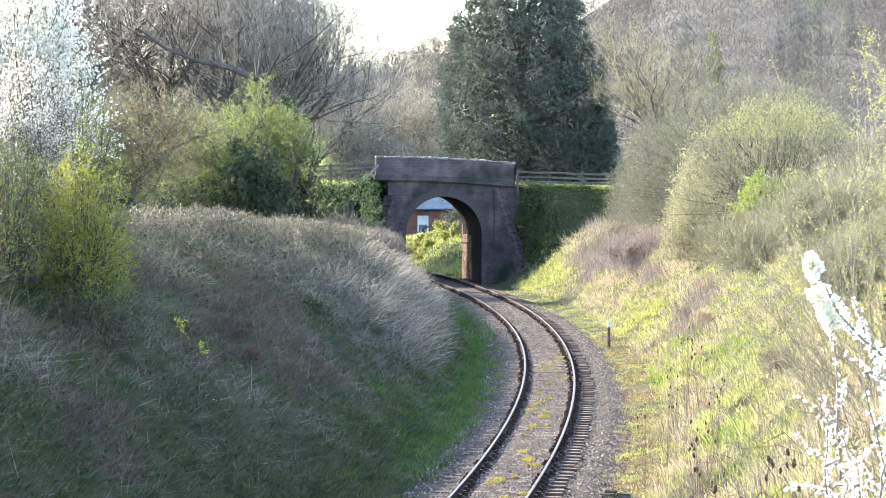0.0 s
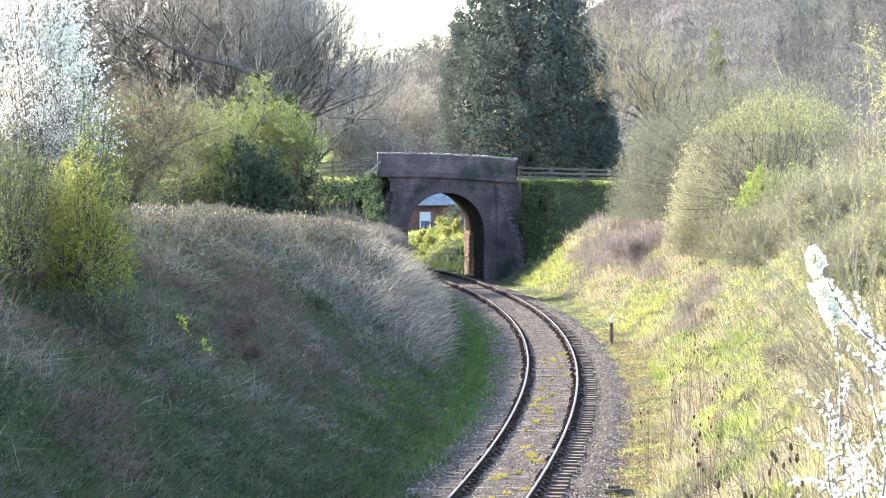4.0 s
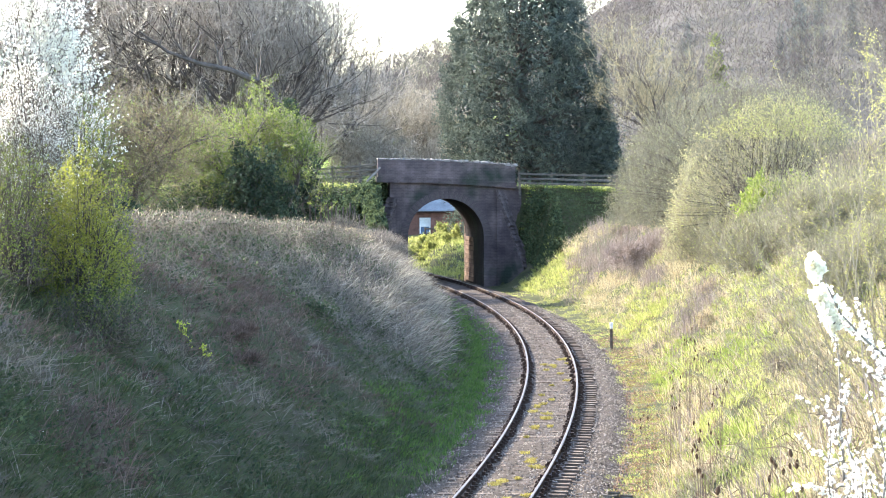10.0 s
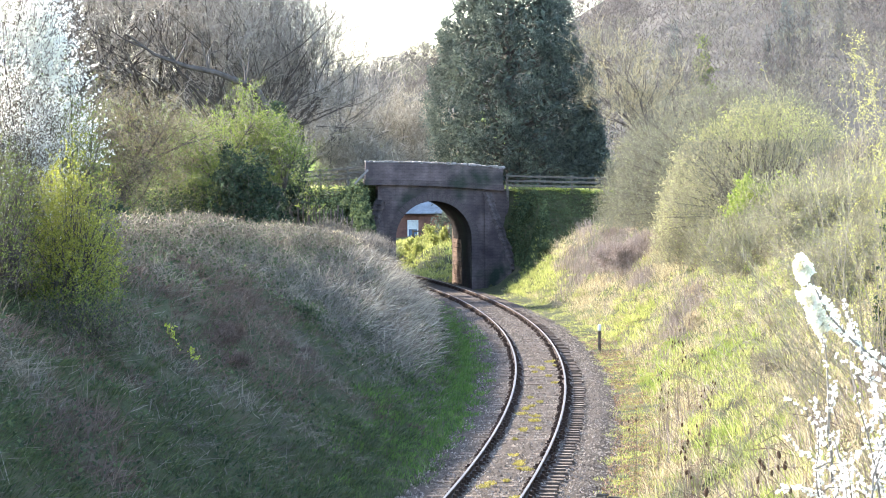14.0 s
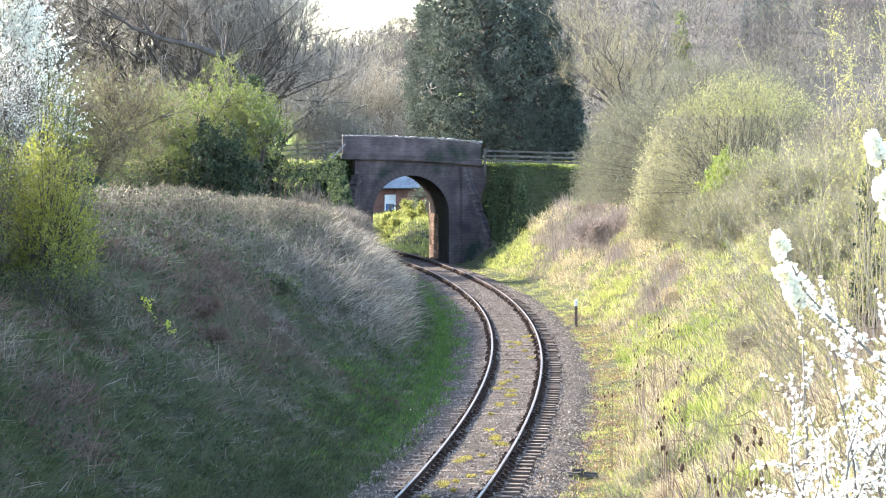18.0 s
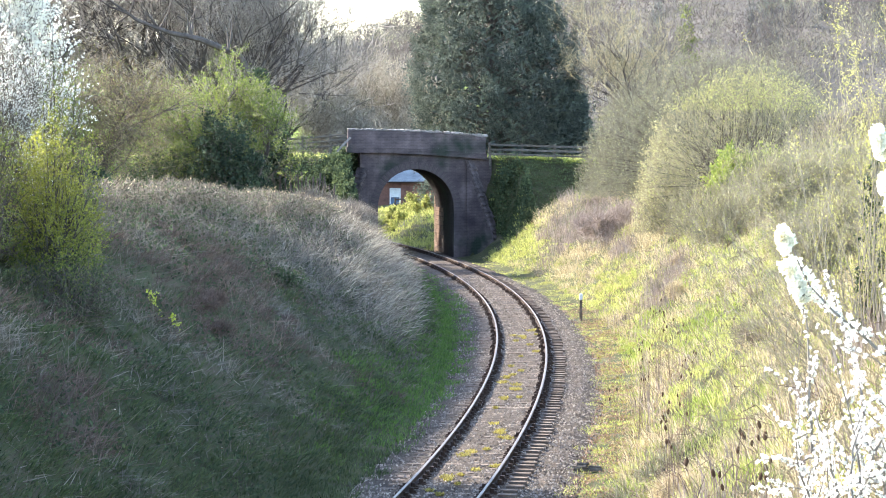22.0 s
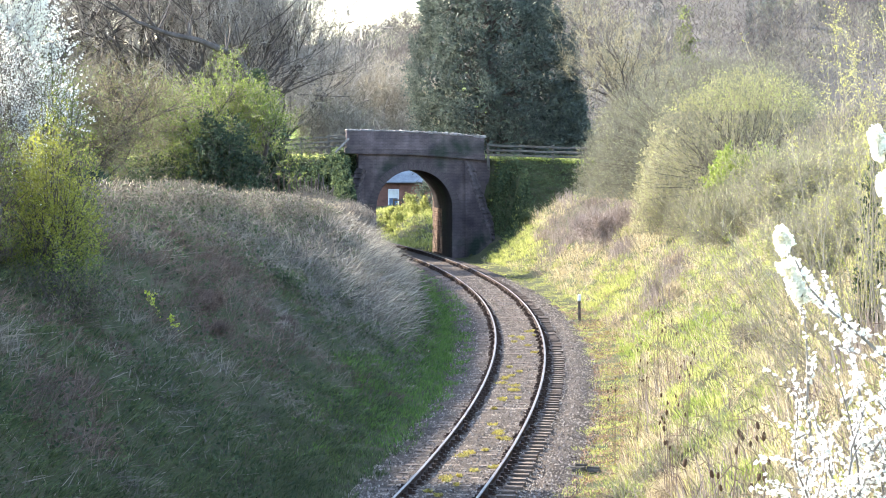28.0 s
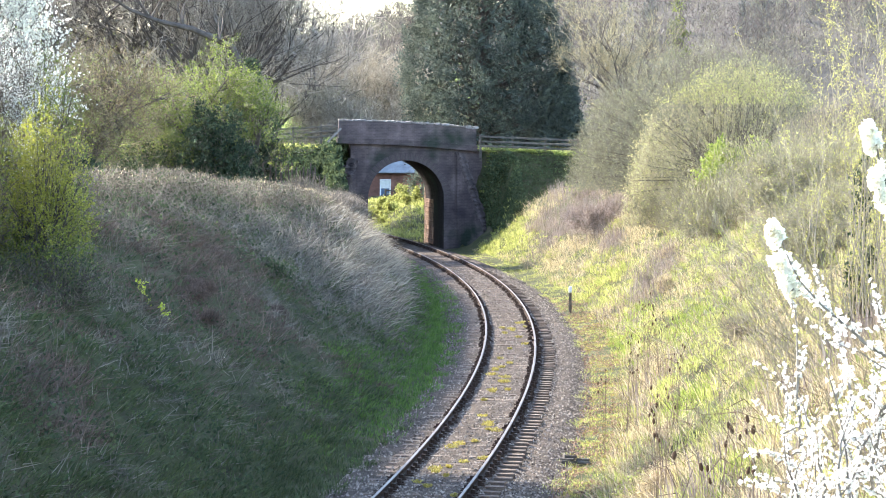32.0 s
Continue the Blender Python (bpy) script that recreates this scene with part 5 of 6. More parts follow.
cover("verge_grass", "lush green grass along the foot of the bank", tufts_of(p[~near], 13, 0.22, 0.17, 0.020, 0.14), M["lush"])
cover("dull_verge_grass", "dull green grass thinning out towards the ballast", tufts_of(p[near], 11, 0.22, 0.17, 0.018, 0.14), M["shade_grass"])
# long bleached stems leaning out over the verge
n = 1500
p, s = strip(n, 88, 132, -5.6, -3.7, 1.0)
d = unit(np.c_[rng.normal(size=n) * 0.55 + 0.45, rng.normal(size=n) * 0.6 - 0.15, rng.uniform(0.3, 1.0, n)])
m1 = p + d * rng.uniform(0.35, 0.8, (n, 1))
m2 = m1 + unit(d + np.array([0.25, 0, -0.35])) * rng.uniform(0.25, 0.6, (n, 1))
cover("leaning_stems", "long bleached stems leaning out over the green verge", join(tubes(p, m1, 0.007, 0.006, 3), spikes(m1, m2, 0.006)), M["bleached"])
# hedge along the crest
p, s = strip(56000, 52, 146, -1.0, 1.0, 1.2)
cs = -3.0 - np.interp(p[:, 1], [50, 60, 80, 100, 120, 150], [5.6, 5.6, 5.1, 4.2, 3.2, 2.6]) / np.interp(p[:, 1], [60, 140], [0.8, 1.0]) - 0.6
p = along(p[:, 1], cs + s * 0.8, 0.0)
p[:, 2] = ground_z(p[:, 0], p[:, 1]) + rng.uniform(0.0, 0.75, len(p))
d = rand_dirs(len(p), 0.35)
q = p + d * rng.uniform(0.1, 0.32, (len(p), 1))
q[:, 2] = np.minimum(q[:, 2], ground_z(p[:, 0], p[:, 1]) + 0.95 + rng.normal(size=len(p)) * 0.04)
tagged(cover("flailed_hedge", "flat-topped flailed hedge of brown twigs along the bank top", spikes(p, q, 0.011), M["hedge"]), "", "hedge")
mk = rng.random(len(p)) < 0.55
cover("hedge_leaves", "small dark leaves and buds within the flailed hedge", leaves(p[mk], rng.uniform(0.035, 0.09, mk.sum()), rand_dirs(int(mk.sum()), 0.2), 0.7), M["bramble"])
# Straw-pale tips paint the sunlit rim of the hedge.
mk = (rng.random(len(p)) < 0.08) & (q[:, 2] > ground_z(p[:, 0], p[:, 1]) + 0.7)
p = q[mk]
cover("hedge_tips", "pale twig ends painting a sunlit rim along the hedge top", spikes(p, p + rand_dirs(len(p), 1.2) * rng.uniform(0.05, 0.13, (len(p), 1)), 0.008), M["straw"])
# dark brambles on the face below the hedge
n = 17000
y = 58 + 66 * rng.random(n) ** 1.2
cs = -3.0 - np.interp(y, [50, 60, 80, 100, 120, 150], [5.6, 5.6, 5.1, 4.2, 3.2, 2.6]) / np.interp(y, [60, 140], [0.8, 1.0])
p = along(y, cs + rng.uniform(-0.4, 2.0, n) * rng.random(n), 0.0)
p[:, 2] = ground_z(p[:, 0], p[:, 1]) + rng.uniform(0.02, 0.55, n) * (0.55 + 0.45 * smooth_noise(p[:, 0] * 2, p[:, 1], 1.0, 6))
mk = rng.random(n) < 0.55
cover("hedge_brambles", "dark bramble leaves trailing down from the hedge", leaves(p[mk], rng.uniform(0.05, 0.12, mk.sum()), rand_dirs(int(mk.sum()), 0.3), 0.75), M["bramble"])
p = p[~mk]
cover("hedge_stems", "dark tangled stems below the hedge", spikes(p, p + rand_dirs(len(p), 0.4) * rng.uniform(0.15, 0.6, (len(p), 1)), 0.008), M["hedge"])
# overhanging brambles, some bleached
p, s = strip(18000, 84, 158, -6.6, -3.5, 0.9)
p = p[patchy(p, 1.1, 23, -0.1)]
d = unit(np.c_[rng.normal(size=len(p)) * 0.9 + 0.05, rng.normal(size=len(p)) * 0.8, rng.uniform(0.2, 1.1, len(p))])
m1 = p + d * rng.uniform(0.25, 0.8, (len(p), 1))
q = m1 + unit(d + rng.normal(size=(len(p), 3)) * 0.3 + [0.15, 0, -0.2]) * rng.uniform(0.15, 0.5, (len(p), 1))
mk = rng.random(len(p)) < np.interp(p[:, 1], [84, 105, 130], [0.1, 0.3, 0.5])
for nm, lb, sel, mt in (("bleached_stems", "bleached bramble and willowherb stems leaning over the verge", mk, "bleached"), ("bramble_stems", "arching grey-brown bramble stems on the bank shoulder", ~mk, "dull")):
    cover(nm, lb, join(spikes(m1[sel], p[sel], 0.007), spikes(m1[sel], q[sel], 0.007)), M[mt])

# rough scrub where the bank top meets the bridge
for y, off, rx, h, sd in ((151, -5.0, 1.1, 1.35, 101), (146, -5.1, 1.1, 1.15, 102), (140, -5.4, 1.1, 1.0, 103), (151.5, -6.6, 1.3, 1.3, 104), (133, -5.8, 1.1, 0.8, 105)):
    x = float(along(y, off, 0.0)[0])
    make_bush("scrub_bush", "grey-brown dead scrub on the bank top by the bridge", gpose(x, y), rx, rx, h, 40, 5000, 0.4, M["dark_bark"], M["dull"], M["bleached"], 1500, 0.05, seed=sd, low=0.0, twig_r=0.008, lump=0.16, twig_up=0.7, wide=0.3, group="scrub by the bridge")

# right bank: drifts of different growth
def drift_of(p, s):
    """Which growth holds each spot: 0 yellow-green turf, 1 straw plumes, 2 mauve-grey dead stems, 3 fresh green, 4 pale tangle."""
    x, y = p[:, 0], p[:, 1]
    v = np.stack([
        smooth_noise(x, y, 1.1, 9) * 0.8 + 0.12 + 1.4 * near_to(p, ((3.2, 158, 0.8, 6), (4.1, 153, 0.7, 5), (6.3, 114, 0.6, 5), (9.2, 109, 0.6, 4), (8.2, 80, 0.8, 5), (6.1, 66, 0.7, 6), (5.0, 52, 0.6, 5), (7.0, 74, 0.6, 4), (6.4, 88, 0.5, 4), (8.6, 95, 0.6, 4))),
        smooth_noise(x, y, 1.4, 4) * 0.8 + 0.05 + 1.3 * near_to(p, ((8.1, 126, 1.0, 5), (9.6, 121, 1.0, 5), (5.4, 155, 0.7, 4), (5.5, 136, 0.5, 4))),
        smooth_noise(x, y, 1.6, 27) * 0.8 - 0.2 + 1.6 * near_to(p, ((5.8, 149, 1.0, 7), (7.0, 146, 1.2, 8), (7.7, 137, 1.2, 7), (7.4, 124, 0.6, 5))) + 1.1 * near_to(p, ((7.9, 104, 0.8, 4), (6.9, 99, 0.5, 4))),
        smooth_noise(x, y, 1.0, 14) * 0.8 - 0.1 + 1.4 * near_to(p, ((7.1, 83, 0.6, 5), (5.9, 92, 0.5, 4), (6.6, 97, 0.4, 3), (5.2, 62, 0.4, 4))),
        smooth_noise(x, y, 1.2, 33) * 0.8 + 0.15 + 0.7 * near_to(p, ((7.2, 63, 0.8, 5), (5.3, 47, 0.7, 5)))])
    return np.argmax(v + rng.normal(size=v.shape) * 0.10, 0)


p, s = strip(12500, 26, 160, 3.2, 12.0)
g = drift_of(p, s)
cover("sunny_grass", "yellow-green spring turf in drifts on the sunny bank", tufts_of(p[g == 0], 18, 0.26, 0.24, 0.017, 0.2), M["lime"])
cover("straw_grass", "bleached straw-coloured plumes on the sunny bank", tufts_of(p[g == 1], 16, 0.24, 0.5, 0.013, 0.42, (-0.05, -0.03)), M["straw"])
cover("dead_herbage", "mauve-grey dead herbage in drifts on the bank", tufts_of(p[g == 2], 18, 0.26, 0.75, 0.013, 0.3), M["bluebell"])
cover("green_tussocks", "fresh green tussocks on the sunny bank", tufts_of(p[g == 3], 20, 0.24, 0.26, 0.020, 0.2), M["elder"])
cover("pale_herbage", "pale matted dead grass on the sunny bank", tufts_of(p[g == 4], 16, 0.3, 0.36, 0.013, 0.45), M["straw"])
p, s = strip(25000, 26, 160, 3.6, 13.0, 1.2)
g = drift_of(p, s)
q = p + rand_dirs(len(p), 0.6) * rng.uniform(0.25, 0.9, (len(p), 1))
for nm, lb, sel, mt in (("pale_stems", "pale dead stems standing on the sunny bank", (g == 1) | (g == 4), "straw"), ("mauve_stems", "mauve-grey twiggy stems on the sunny bank", g == 2, "bluebell"), ("brown_stems", "brown stems among the turf of the sunny bank", ((g == 0) | (g == 3)) & (rng.random(len(p)) < 0.35), "russet")):
    cover(nm, lb, spikes(p[sel], q[sel], 0.008), M[mt])
p, s = strip(2600, 100, 161.5, 3.2, 7.5, 0.8)
p = p[near_to(p, ((3.5, 158, 1.1, 6), (4.4, 153, 1.1, 7), (6.6, 118, 0.8, 7), (7.0, 106, 0.8, 6))) + rng.normal(size=len(p)) * 0.15 > 0.45]
cover("foot_turf", "lumpy lime-green turf at the foot of the sunny bank", tufts_of(p, 22, 0.25, 0.24, 0.026, 0.2), M["lime"])
p, s = strip(2000, 46, 158, 2.0, 3.6, 1.4)
p = p[patchy(p, 1.3, 44, -0.1)]
cover("verge_turf", "thin yellow-green turf beside the ballast", tufts_of(p, 16, 0.2, 0.1, 0.014, 0.1), M["lime"])
p, s = strip(1000, 46, 110, 2.3, 3.6, 1.4)
p = p[patchy(p, 1.5, 52, 0.0)]
cover("verge_moss", "yellow-orange moss and stonecrop beside the ballast", tufts_of(p, 22, 0.2, 0.06, 0.02, 0.06), M["moss"])
p, s = strip(24000, 46, 120, 2.15, 4.3, 1.4)
p = p[patchy(p, 1.4, 33, -0.2)]
p[:, 2] += 0.05
cover("dead_leaf_litter", "brown dead leaves and bare earth beside the ballast", leaves(p, rng.uniform(0.035, 0.085, len(p)), rand_dirs(len(p)), 0.6), M["leaf_litter"])
p, s = strip(6000, 26, 120, 4.4, 9.5, 1.3)
p = p[patchy(p, 1.9, 41, 0.1)]
d = rand_dirs(len(p), 0.5)
m1 = p + d * rng.uniform(0.3, 0.7, (len(p), 1))
cover("bramble_arches", "arching brown bramble stems over the sunny bank", join(spikes(m1, p, 0.006), spikes(m1, m1 + unit(d + rng.normal(size=(len(p), 3)) * 0.5 + [0, 0, -0.7]) * rng.uniform(0.3, 0.7, (len(p), 1)), 0.006)), M["russet"])
# bank and verge beyond the arch
p, s = strip(2800, 172.5, 226, -8.0, 8.0, 1.0)
p = p[np.abs(s) > 2.3]
cover("far_bank_grass", "bright grass and weeds beyond the arch", tufts_of(p, 16, 0.3, 0.35, 0.04, 0.25), M["lime"])
make_bush("weed_bush", "tall bright yellow-green shrub beyond the arch", gpose(-2.0, 206, 0, 1, 0.1), 1.1, 1.2, 1.25, 40, 1200, 0.3, M["bark"], M["twig_tan"], M["lime"], 5000, 0.10, seed=53, low=0.0, wide=0.8)
make_bush("weed_bush", "bright green shrub on the bank beyond the arch", gpose(-3.2, 196, 0, 1, 0.1), 1.4, 1.2, 1.1, 30, 1500, 0.3, M["bark"], M["twig_tan"], M["lime"], 7000, 0.10, seed=51, low=0.0, wide=0.8)
make_bush("weed_bush", "bright green shrub on the bank beyond the arch", gpose(-1.0, 200, 0, 1, 0.1), 1.2, 1.2, 1.5, 30, 1500, 0.3, M["bark"], M["twig_tan"], M["lime"], 6000, 0.10, seed=52, low=0.0, wide=0.8)
# embankments by the bridge
x = rng.uniform(-16, -1, 32000)
y = rng.uniform(156, 164.9, 32000)
ok = offset(x, y) < -3.3
p = on_ground(x[ok], y[ok], 0.0)
n = len(p)
p[:, 2] += rng.uniform(0.0, 0.6, n) * (0.5 + 0.5 * smooth_noise(p[:, 0], p[:, 2] * 2, 0.7, 3))
cover("embankment_ivy", "ivy and bramble over the road embankment", leaves(p, rng.uniform(0.07, 0.17, n), rand_dirs(n, 0.3), 0.85), M["bramble"])
x = rng.uniform(1.5, 11, 30000)
y = rng.uniform(159.5, 166.2, 30000)
ok = offset(x, y) > np.interp(y, [163.9, 165.4], [4.7, 3.6])
p = on_ground(x[ok], y[ok], 0.0)
n = len(p)
p[:, 2] += rng.uniform(0.0, 0.5, n) * (0.5 + 0.5 * smooth_noise(p[:, 0], p[:, 2] * 2, 0.7, 9))
iv = (offset(p[:, 0], p[:, 1]) < 5.2) & (p[:, 2] < 2.2) | (rng.random(n) < 0.12)
cover("embankment_scrub", "ivy and rough leaves on the shaded road embankment", leaves(p[iv], rng.uniform(0.07, 0.15, iv.sum()), rand_dirs(int(iv.sum()), 0.2), 0.6), M["bramble"])
p = p[~iv][:1700]
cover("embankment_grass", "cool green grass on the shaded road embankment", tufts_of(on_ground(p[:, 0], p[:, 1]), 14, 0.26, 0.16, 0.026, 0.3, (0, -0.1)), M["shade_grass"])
# ivy heaped against the wing walls
n = 24000
side = rng.random(n) < 0.93
p = np.c_[np.where(side, -5.6 + 1.95 * rng.random(n), 4.5 + 1.0 * rng.random(n)), np.where(side, -5.2 + 6.0 * rng.random(n), -1.6 + 2.4 * rng.random(n)), np.zeros(n)]
p[:, 0] = np.where(side & (p[:, 1] < -1.6), -4.7 + 0.95 * rng.random(n), p[:, 0])
top = np.where(side, np.interp(p[:, 0], [-5.2, -4.2], [4.8, 5.5]) + 0.25 * smooth_noise(p[:, 0], p[:, 1], 0.5, 4), 5.25 + 0.15 * smooth_noise(p[:, 0], p[:, 1], 0.5, 2)) - np.where(side, 0.45, 0.6) * np.maximum(-p[:, 1], 0)
p[:, 2] = top - 2.6 * rng.random(n) ** 1.6
p = p @ np.array(BR.to_3x3()).T + np.array(BR.translation)
n = 4200
e = np.c_[rng.uniform(-4.2, -3.12, n), rng.uniform(0.3, 3.0, n), 5.7 - 1.7 * rng.random(n) ** 1.3]
p = np.concatenate([p, e @ np.array(BR.to_3x3()).T + np.array(BR.translation)])
n = len(p)
cover("wing_ivy", "ivy heaped over the end of the wing wall", leaves(p, rng.uniform(0.08, 0.19, n), rand_dirs(n, 0.3), 0.85), M["bramble"])
n = 7000
y = rng.uniform(160.5, 165.4, n)
x = track_x(y) + np.interp(y, [163.9, 165.4], [4.75, 3.5]) + rng.random(n) ** 1.5 * 1.3
p = on_ground(x, y, 0.0)
p[:, 2] += rng.uniform(0.0, 0.35, n)
cover("flank_ivy", "ivy creeping up beside the wing wall", leaves(p, rng.uniform(0.07, 0.15, n), rand_dirs(n, 0.3), 0.85), M["bramble"])
x, y = rng.uniform(-20, 9, 1100), rng.uniform(165, 200, 1100)
ok = np.abs(offset(x, y)) > 3.6
cover("field_grass", "sunlit grass of the field and road verge", tufts_of(on_ground(x[ok], y[ok]), 14, 0.5, 0.28, 0.05, 0.25), M["lime"])
x, y = rng.uniform(-13.5, -4.9, 900), rng.uniform(165.0, 170.5, 900)
cover("road_lawn", "bright mown grass between the fence and the embankment", tufts_of(on_ground(x, y), 16, 0.28, 0.13, 0.04, 0.14), M["lime"])
x, y = rng.uniform(2.4, 9.5, 420), rng.uniform(164.6, 166.4, 420)
ok = (offset(x, y) > 4.6) & (smooth_noise(x, y, 0.7, 5) > -0.2)
cover("road_verge", "sunlit weeds along the embankment edge under the fence", tufts_of(on_ground(x[ok], y[ok]), 16, 0.2, 0.16, 0.03, 0.2), M["elder"])
# old palings before the ivy
pf = thing("paling_fence", "old dark broken paling fence below the ivy", "fence")
for i in range(26):
    x = -9.8 + i * 0.17 + random.uniform(-0.04, 0.04)
    z = float(ground_z(x, 153.0))
    part("pale", rough_block((0.07, 0.03, random.uniform(1.2, 2.3)), 0.006, i, 0.006), M["dark_bark"], pf).matrix_basis = pose(x, 153.0, z + 1.0, random.uniform(-4, 4), random.uniform(-6, 6), 0)
part("rail", rough_block((4.5, 0.05, 0.09), 0.008, 3, 0.01), M["fence"], pf).matrix_basis = pose(-7.6, 153.05, float(ground_z(-7.6, 153.0)) + 0.8)

# tufts between the rails
tufts = []
for i in range(40):
    ty, ts = 55 + 50 * random.random() ** 1.5, random.gauss(0.12, 0.26)
    n = 110
    a, r = rng.uniform(0, 6.3, n), np.sqrt(rng.random(n)) * random.uniform(0.05, 0.17)
    c = along(np.full(n, ty) + np.sin(a) * r * 2.0, ts + np.cos(a) * r, -0.02)
    tufts.append(blades(c, rng.uniform(0.02, 0.085, n), np.full(n, 0.022), lean_of(n, 0, 0, 0.04)))
tagged(soup("moss_tufts", join(*tufts), M["moss"]), "yellow-orange moss and stonecrop tufts between the rails", "moss", "", "stuff")


# ---- blackthorn and stems close on the right ----
def flower(c, size, way):
    """Five petals round a centre."""
    w = Vector(way).normalized()
    u = w.orthogonal().normalized()
    v = w.cross(u)
    a0 = random.uniform(0, 6.28)
    pos, dirs = [], []
    for k in range(5):
        a = a0 + k * 2 * math.pi / 5
        dirs.append((u * math.cos(a) + v * math.sin(a) + w * 0.35).normalized())
        pos.append(c)
    return np.array(pos), np.array(dirs)


def blossom_bush(m, branches, label, size, per_m, seed, name="blackthorn_branch"):
    """Branches as bent tubes with flowers crowding along them."""
    rr = random.Random(seed)
    b = thing(name, label, "bush", m, "blackthorn in blossom")
    stems, pos, dirs = [], [], []
    for pts, r, dens in branches:
        pts = [Vector(q) for q in pts]
        fine = []
        for a, c in zip(pts, pts[1:]):
            k = max(2, int((c - a).length / 0.05))
            fine += [a.lerp(c, i / k) + Vector([rr.gauss(0, 0.004) for _ in range(3)]) for i in range(k)]
        fine.append(pts[-1])
        stems.append(pipe(np.array([tuple(q) for q in fine]), r * np.linspace(1, 0.25, len(fine)), 5))
        for a, c in zip(fine, fine[1:]):
            for _ in range(int((c - a).length * per_m * dens + rr.random())):
                w = Vector([rr.gauss(0, 1) for _ in range(3)]).normalized()
                pp, dd = flower(a.lerp(c, rr.random()) + w * rr.uniform(0.3, 1.3) * size, size, w)
                pos.append(pp), dirs.append(dd)
    if len(stems) < 10:
        for st in stems:
            soup("twig", st, M["bark"], b)
    else:
        soup("branchwork", join(*stems), M["bark"], b)
    pos, dirs = np.concatenate(pos), np.concatenate(dirs)
    soup("blossom", leaves(pos, size * rng.uniform(0.85, 1.15, len(pos)), dirs, 0.95), M["petal"], b, "crowded white five-petalled flowers")
    return b


def wander(a, d, ln, k, rr, bend=0.25):
    pts, d = [Vector(a)], Vector(d).normalized()
    for _ in range(k):
        pts.append(pts[-1] + d * ln / k)
        d = (d + Vector([rr.gauss(0, bend) for _ in range(3)])).normalized()
    return pts


rr = random.Random(5)
br = []
for i in range(60):
    x0 = rr.uniform(1.26, 2.1)
    st = (x0, 10 + rr.uniform(-0.5, 0.9), 4.9 + rr.uniform(0, 0.75))
    main = wander(st, (rr.uniform(-0.16, 0.15), rr.uniform(-0.2, 0.2), 1.0), rr.uniform(0.5, 1.05) * min(1.0, 0.6 + (x0 - 1.26)), 5, rr, 0.12)
    br.append((main, 0.007, rr.choice((0.4, 1.0, 1.3))))
    for _ in range(4):
        k = rr.randrange(1, 5)
        br.append((wander(main[k], (rr.uniform(-0.7, 0.7), rr.uniform(-0.5, 0.5), rr.uniform(0.0, 1.0)), rr.uniform(0.1, 0.3), 3, rr, 0.3), 0.003, rr.choice((0.5, 1.2, 1.8))))
blossom_bush(pose(0, 0, 0), br, "blackthorn thicket thick with small white blossom", 0.0105, 105, 3)
# sprig right before the lens
for sp in (
        [([(0.85, 5.0, 6.33), (0.745, 5.0, 6.415), (0.69, 5.0, 6.455), (0.64, 5.0, 6.50), (0.60, 5.0, 6.545), (0.565, 5.0, 6.625)], 0.004, 0.3),
         ([(0.592, 5.0, 6.515), (0.572, 5.0, 6.545), (0.560, 5.0, 6.58)], 0.004, 3.0), ([(0.562, 5.0, 6.60), (0.553, 5.0, 6.632)], 0.004, 4.0)],
        [([(0.80, 5.0, 6.45), (0.735, 5.0, 6.70), (0.72, 5.0, 6.79)], 0.004, 0.3), ([(0.722, 5.0, 6.76), (0.708, 5.0, 6.795)], 0.003, 4.0), ([(0.728, 5.0, 6.67), (0.722, 5.0, 6.72)], 0.003, 3.0)]):
    blossom_bush(pose(0, 0, 0), sp, "blackthorn sprig with dense white flower clusters", 0.0098, 430, 4, "blackthorn_sprig")

# young sallow and thorn stems along the near bank
SAL = "young sallows on the near bank"
make_shoots("young_sallow", "tall grey sallow stems with yellow-green young leaves", feet(34, 5.95, 42.5, 0.42, 0.8, 1), (-0.12, 0, 1), 0.18, 4.4, 0.011, 91, M["twig_brown"], M["twig_brown"], M["gold"], 11000, 0.022, sides=5, side_len=0.5, group=SAL)
make_shoots("young_sallow", "leaning sallow shoots dotted with tiny leaves", feet(46, 5.85, 44.5, 0.4, 0.8, 2), (-0.75, 0, 0.85), 0.28, 3.2, 0.007, 92, M["twig_brown"], M["twig_brown"], M["lime"], 5000, 0.018, sides=6, side_len=0.4, droop=-0.03, group=SAL)
make_shoots("young_sallow", "upright sallow stems with golden leaves", feet(26, 7.2, 47, 0.4, 0.8, 3), (-0.05, 0, 1), 0.16, 4.9, 0.014, 93, M["bark"], M["twig_brown"], M["gold"], 17000, 0.026, sides=6, side_len=0.5, group=SAL)
make_bush("ivy_bush", "small ivy-clad stem among the sallows", gpose(6.1, 43.5), 0.16, 0.16, 2.7, 10, 200, 0.12, M["dark_bark"], M["twig_brown"], M["ivy"], 2600, 0.06, seed=68, low=0.2, wide=0.85, lump=0.15)
make_shoots("thorn_bush", "fan of bare brown thorn stems behind the blossom", feet(64, 2.55, 14.5, 0.2, 0.6, 4), (-0.36, 0, 1), 0.26, 2.3, 0.0024, 94, M["thorn_tan"], M["thorn_tan"], None, sides=5, side_len=0.25, bend=0.16, twig_r=0.0009)
make_shoots("thorn_bush", "bare arching briar stems on the near bank", feet(26, 3.4, 22, 0.3, 1.0, 5), (-0.3, 0, 1), 0.32, 2.0, 0.0035, 95, M["thorn_tan"], M["thorn_tan"], M["bud"], 900, 0.016, sides=4, side_len=0.35, bend=0.16, droop=0.05, twig_r=0.002)

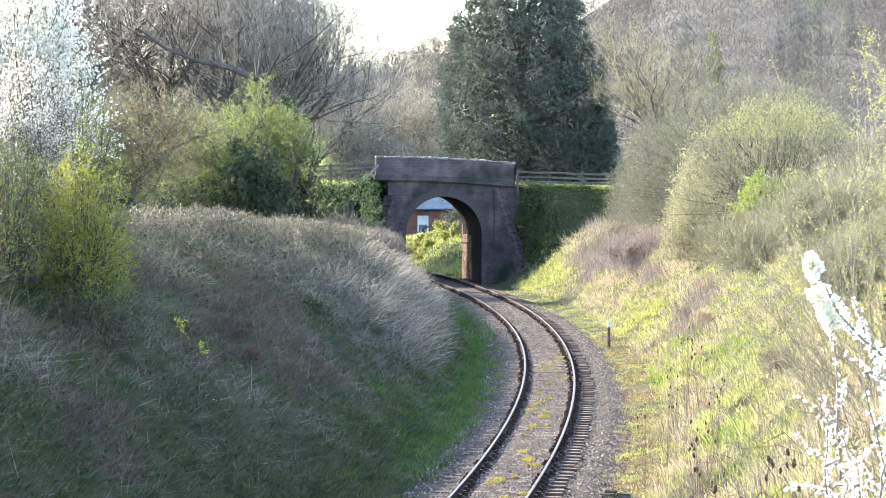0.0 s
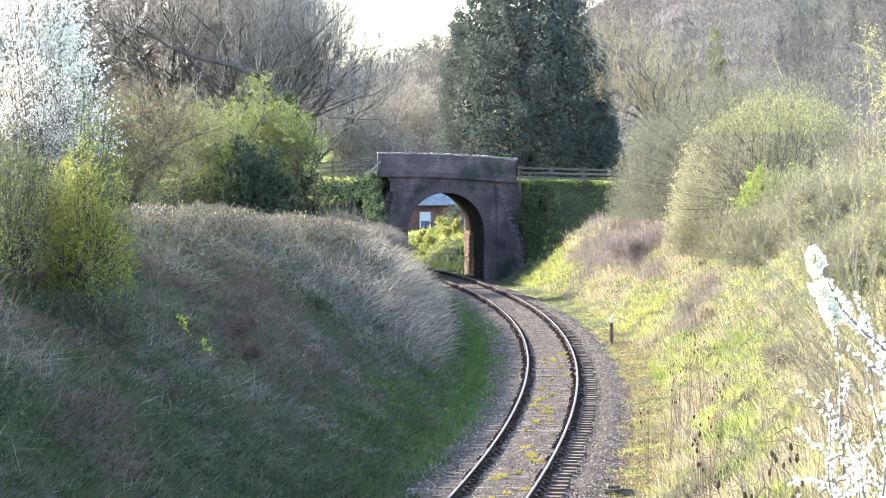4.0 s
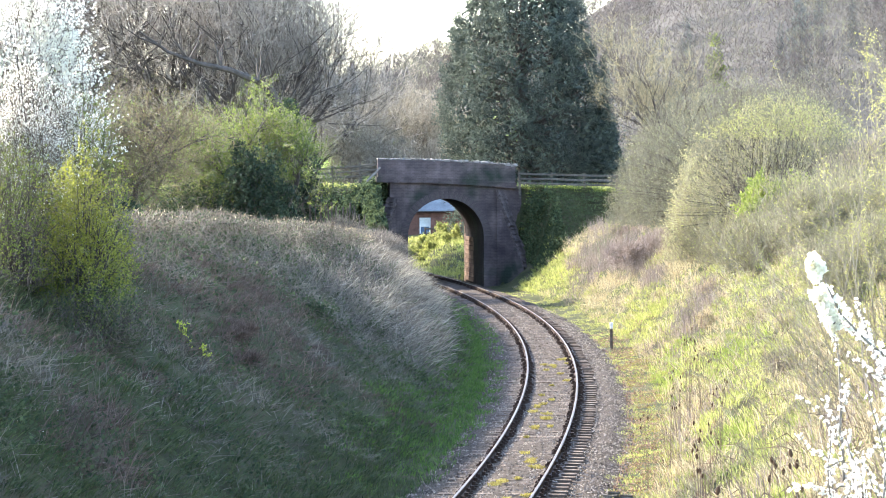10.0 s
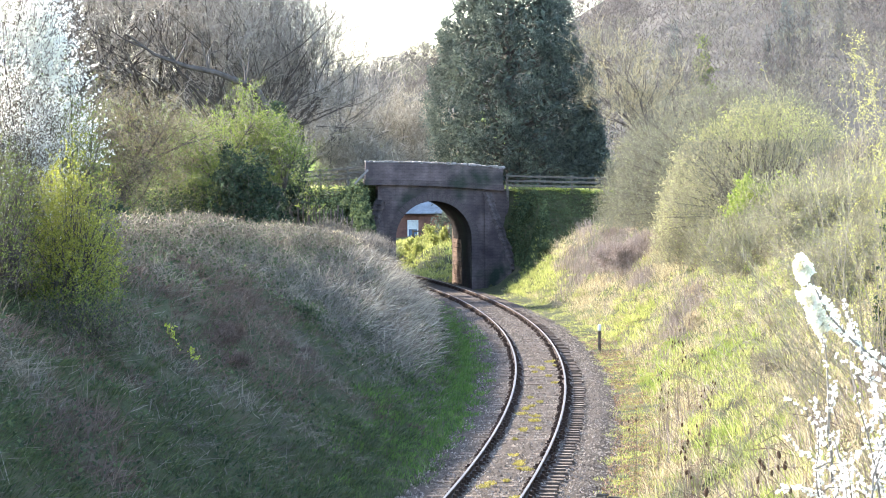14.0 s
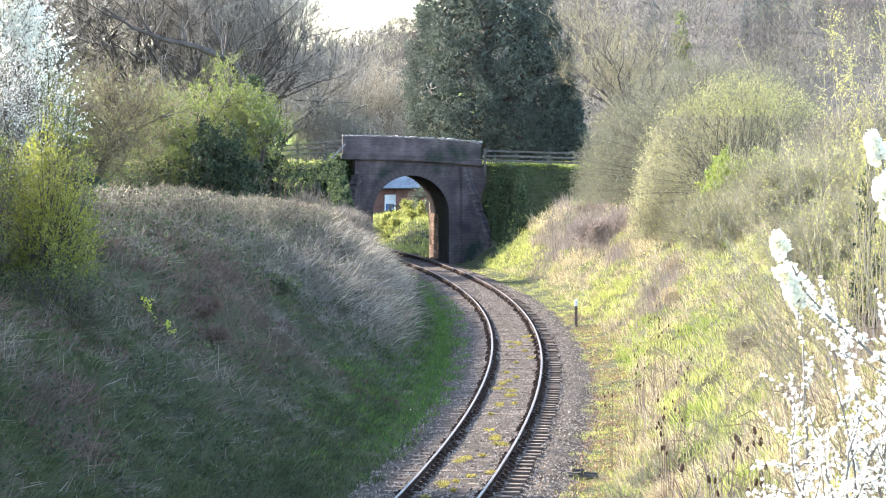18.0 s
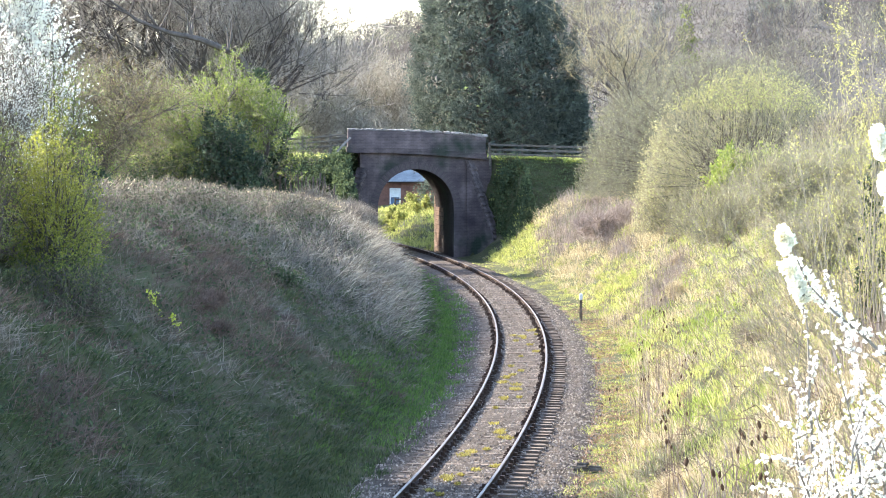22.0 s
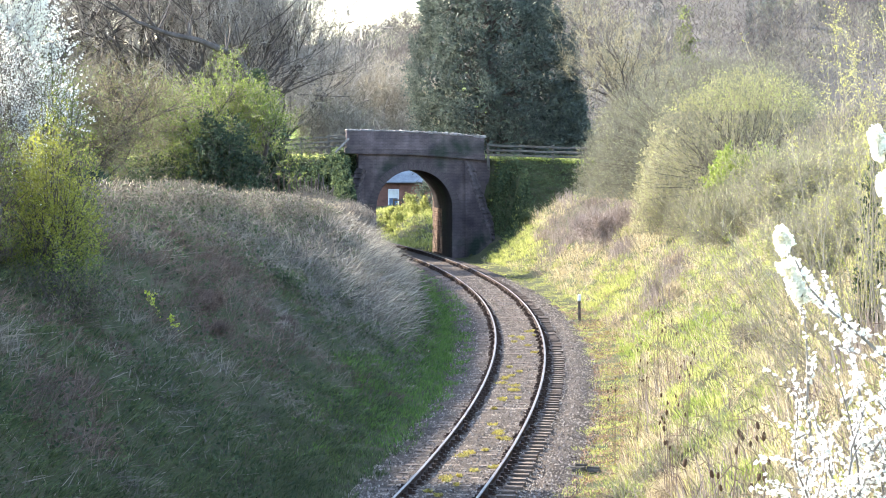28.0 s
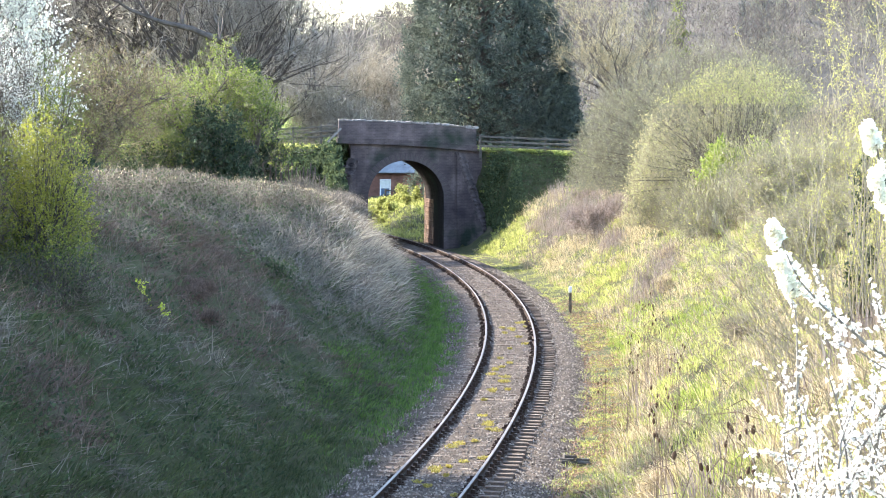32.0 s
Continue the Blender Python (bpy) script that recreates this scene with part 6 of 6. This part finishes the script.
# ---- teasels ----
bm = bmesh.new()
bmesh.ops.create_uvsphere(bm, u_segments=10, v_segments=8, radius=0.5)
bmesh.ops.scale(bm, vec=(0.036, 0.036, 0.075), verts=bm.verts)
for k, v in enumerate(bm.verts):
    v.co *= 1 + 0.12 * (k % 2)
head_mesh = bpy.data.meshes.new("seed_head")
bm.to_mesh(head_mesh)
bm.free()
head_mesh.materials.append(M["teasel"])
rr = random.Random(21)
for cx, cy, cz, cnt in ((5.28, 74.5, 2.48, 7), (5.56, 74.5, 2.04, 8), (4.61, 57.5, 2.4, 8), (4.9, 73, 1.49, 7), (3.61, 46.5, 2.55, 7), (2.87, 38.5, 2.98, 7), (2.28, 24.5, 4.2, 8), (2.59, 24, 4.27, 9), (4.28, 67.5, 1.45, 6), (3.62, 63.5, 1.41, 5)):
    bx, by_ = cx + rr.uniform(-0.05, 0.05), cy + rr.uniform(-0.2, 0.2)
    bz = float(ground_z(bx, by_))
    te = thing("teasel", "dead brown teasel with prickly seed heads", "teasel", pose(bx, by_, bz), "teasels on the bank")
    for i in range(cnt):
        hx_, hy_, hz_ = rr.gauss(0, 0.15), rr.gauss(0, 0.15), max(0.6, cz - bz + rr.uniform(-0.3, 0.2))
        st = soup("stem", tubes(np.array([(hx_ * 0.1, hy_ * 0.1, -0.05), (hx_ * 0.5, hy_ * 0.5, hz_ * 0.6)]), np.array([(hx_ * 0.5, hy_ * 0.5, hz_ * 0.6), (hx_, hy_, hz_)]), np.array([0.0045, 0.0035]), np.array([0.0035, 0.002]), 4), M["russet"], te)
        piece("seed_head", head_mesh, pose(hx_, hy_, hz_ + 0.03, rr.uniform(-15, 15), rr.uniform(-15, 15), 0) @ Matrix.Scale(rr.uniform(0.65, 1.0), 4), st)


# ---- insects drifting in the sun before the bank ----
insects = []
for k in range(9):
    fly = thing("flying_insect", "tiny pale-winged insect drifting in the sunlight", "insect", group="drifting insects")
    bm = bmesh.new()
    bmesh.ops.create_icosphere(bm, subdivisions=1, radius=0.0016)
    bmesh.ops.scale(bm, vec=(2.2, 1, 1), verts=bm.verts)
    part("body", bm, M["teasel"], fly)
    for sy in (-1, 1):
        w = leaves(np.array([[0.0, 0.0, 0.001]]), 0.005, unit(np.array([[-0.3, sy * 1.0, 0.5]])), 0.6)
        soup("wing", w, M["petal"], fly, "pale translucent wing")
    insects.append(fly)


def motions():
    """Each insect wanders on its own slow curve, back and forth over the bank."""
    for k, fly in enumerate(insects):
        g = random.Random(100 + k)
        d = g.uniform(9.0, 16.0)
        cx, cz = g.uniform(-0.13, -0.02) * d, 6.8 - g.uniform(0.065, 0.10) * d
        ax, az = g.uniform(0.05, 0.10) * d, g.uniform(0.012, 0.03) * d
        wx, wz, px, pz = g.uniform(0.5, 1.3), g.uniform(0.9, 2.1), g.uniform(0, 6), g.uniform(0, 6)
        rows = []
        for i in range(81):
            t = i * 0.4
            rows.append((t, pose(cx + ax * math.sin(wx * t + px) + 0.1 * ax * math.sin(3.1 * t), d, cz + az * math.sin(wz * t + pz), 0, 10 * math.sin(2 * t), 20 * math.sin(wx * t))))
        walk(fly, rows)


motions()
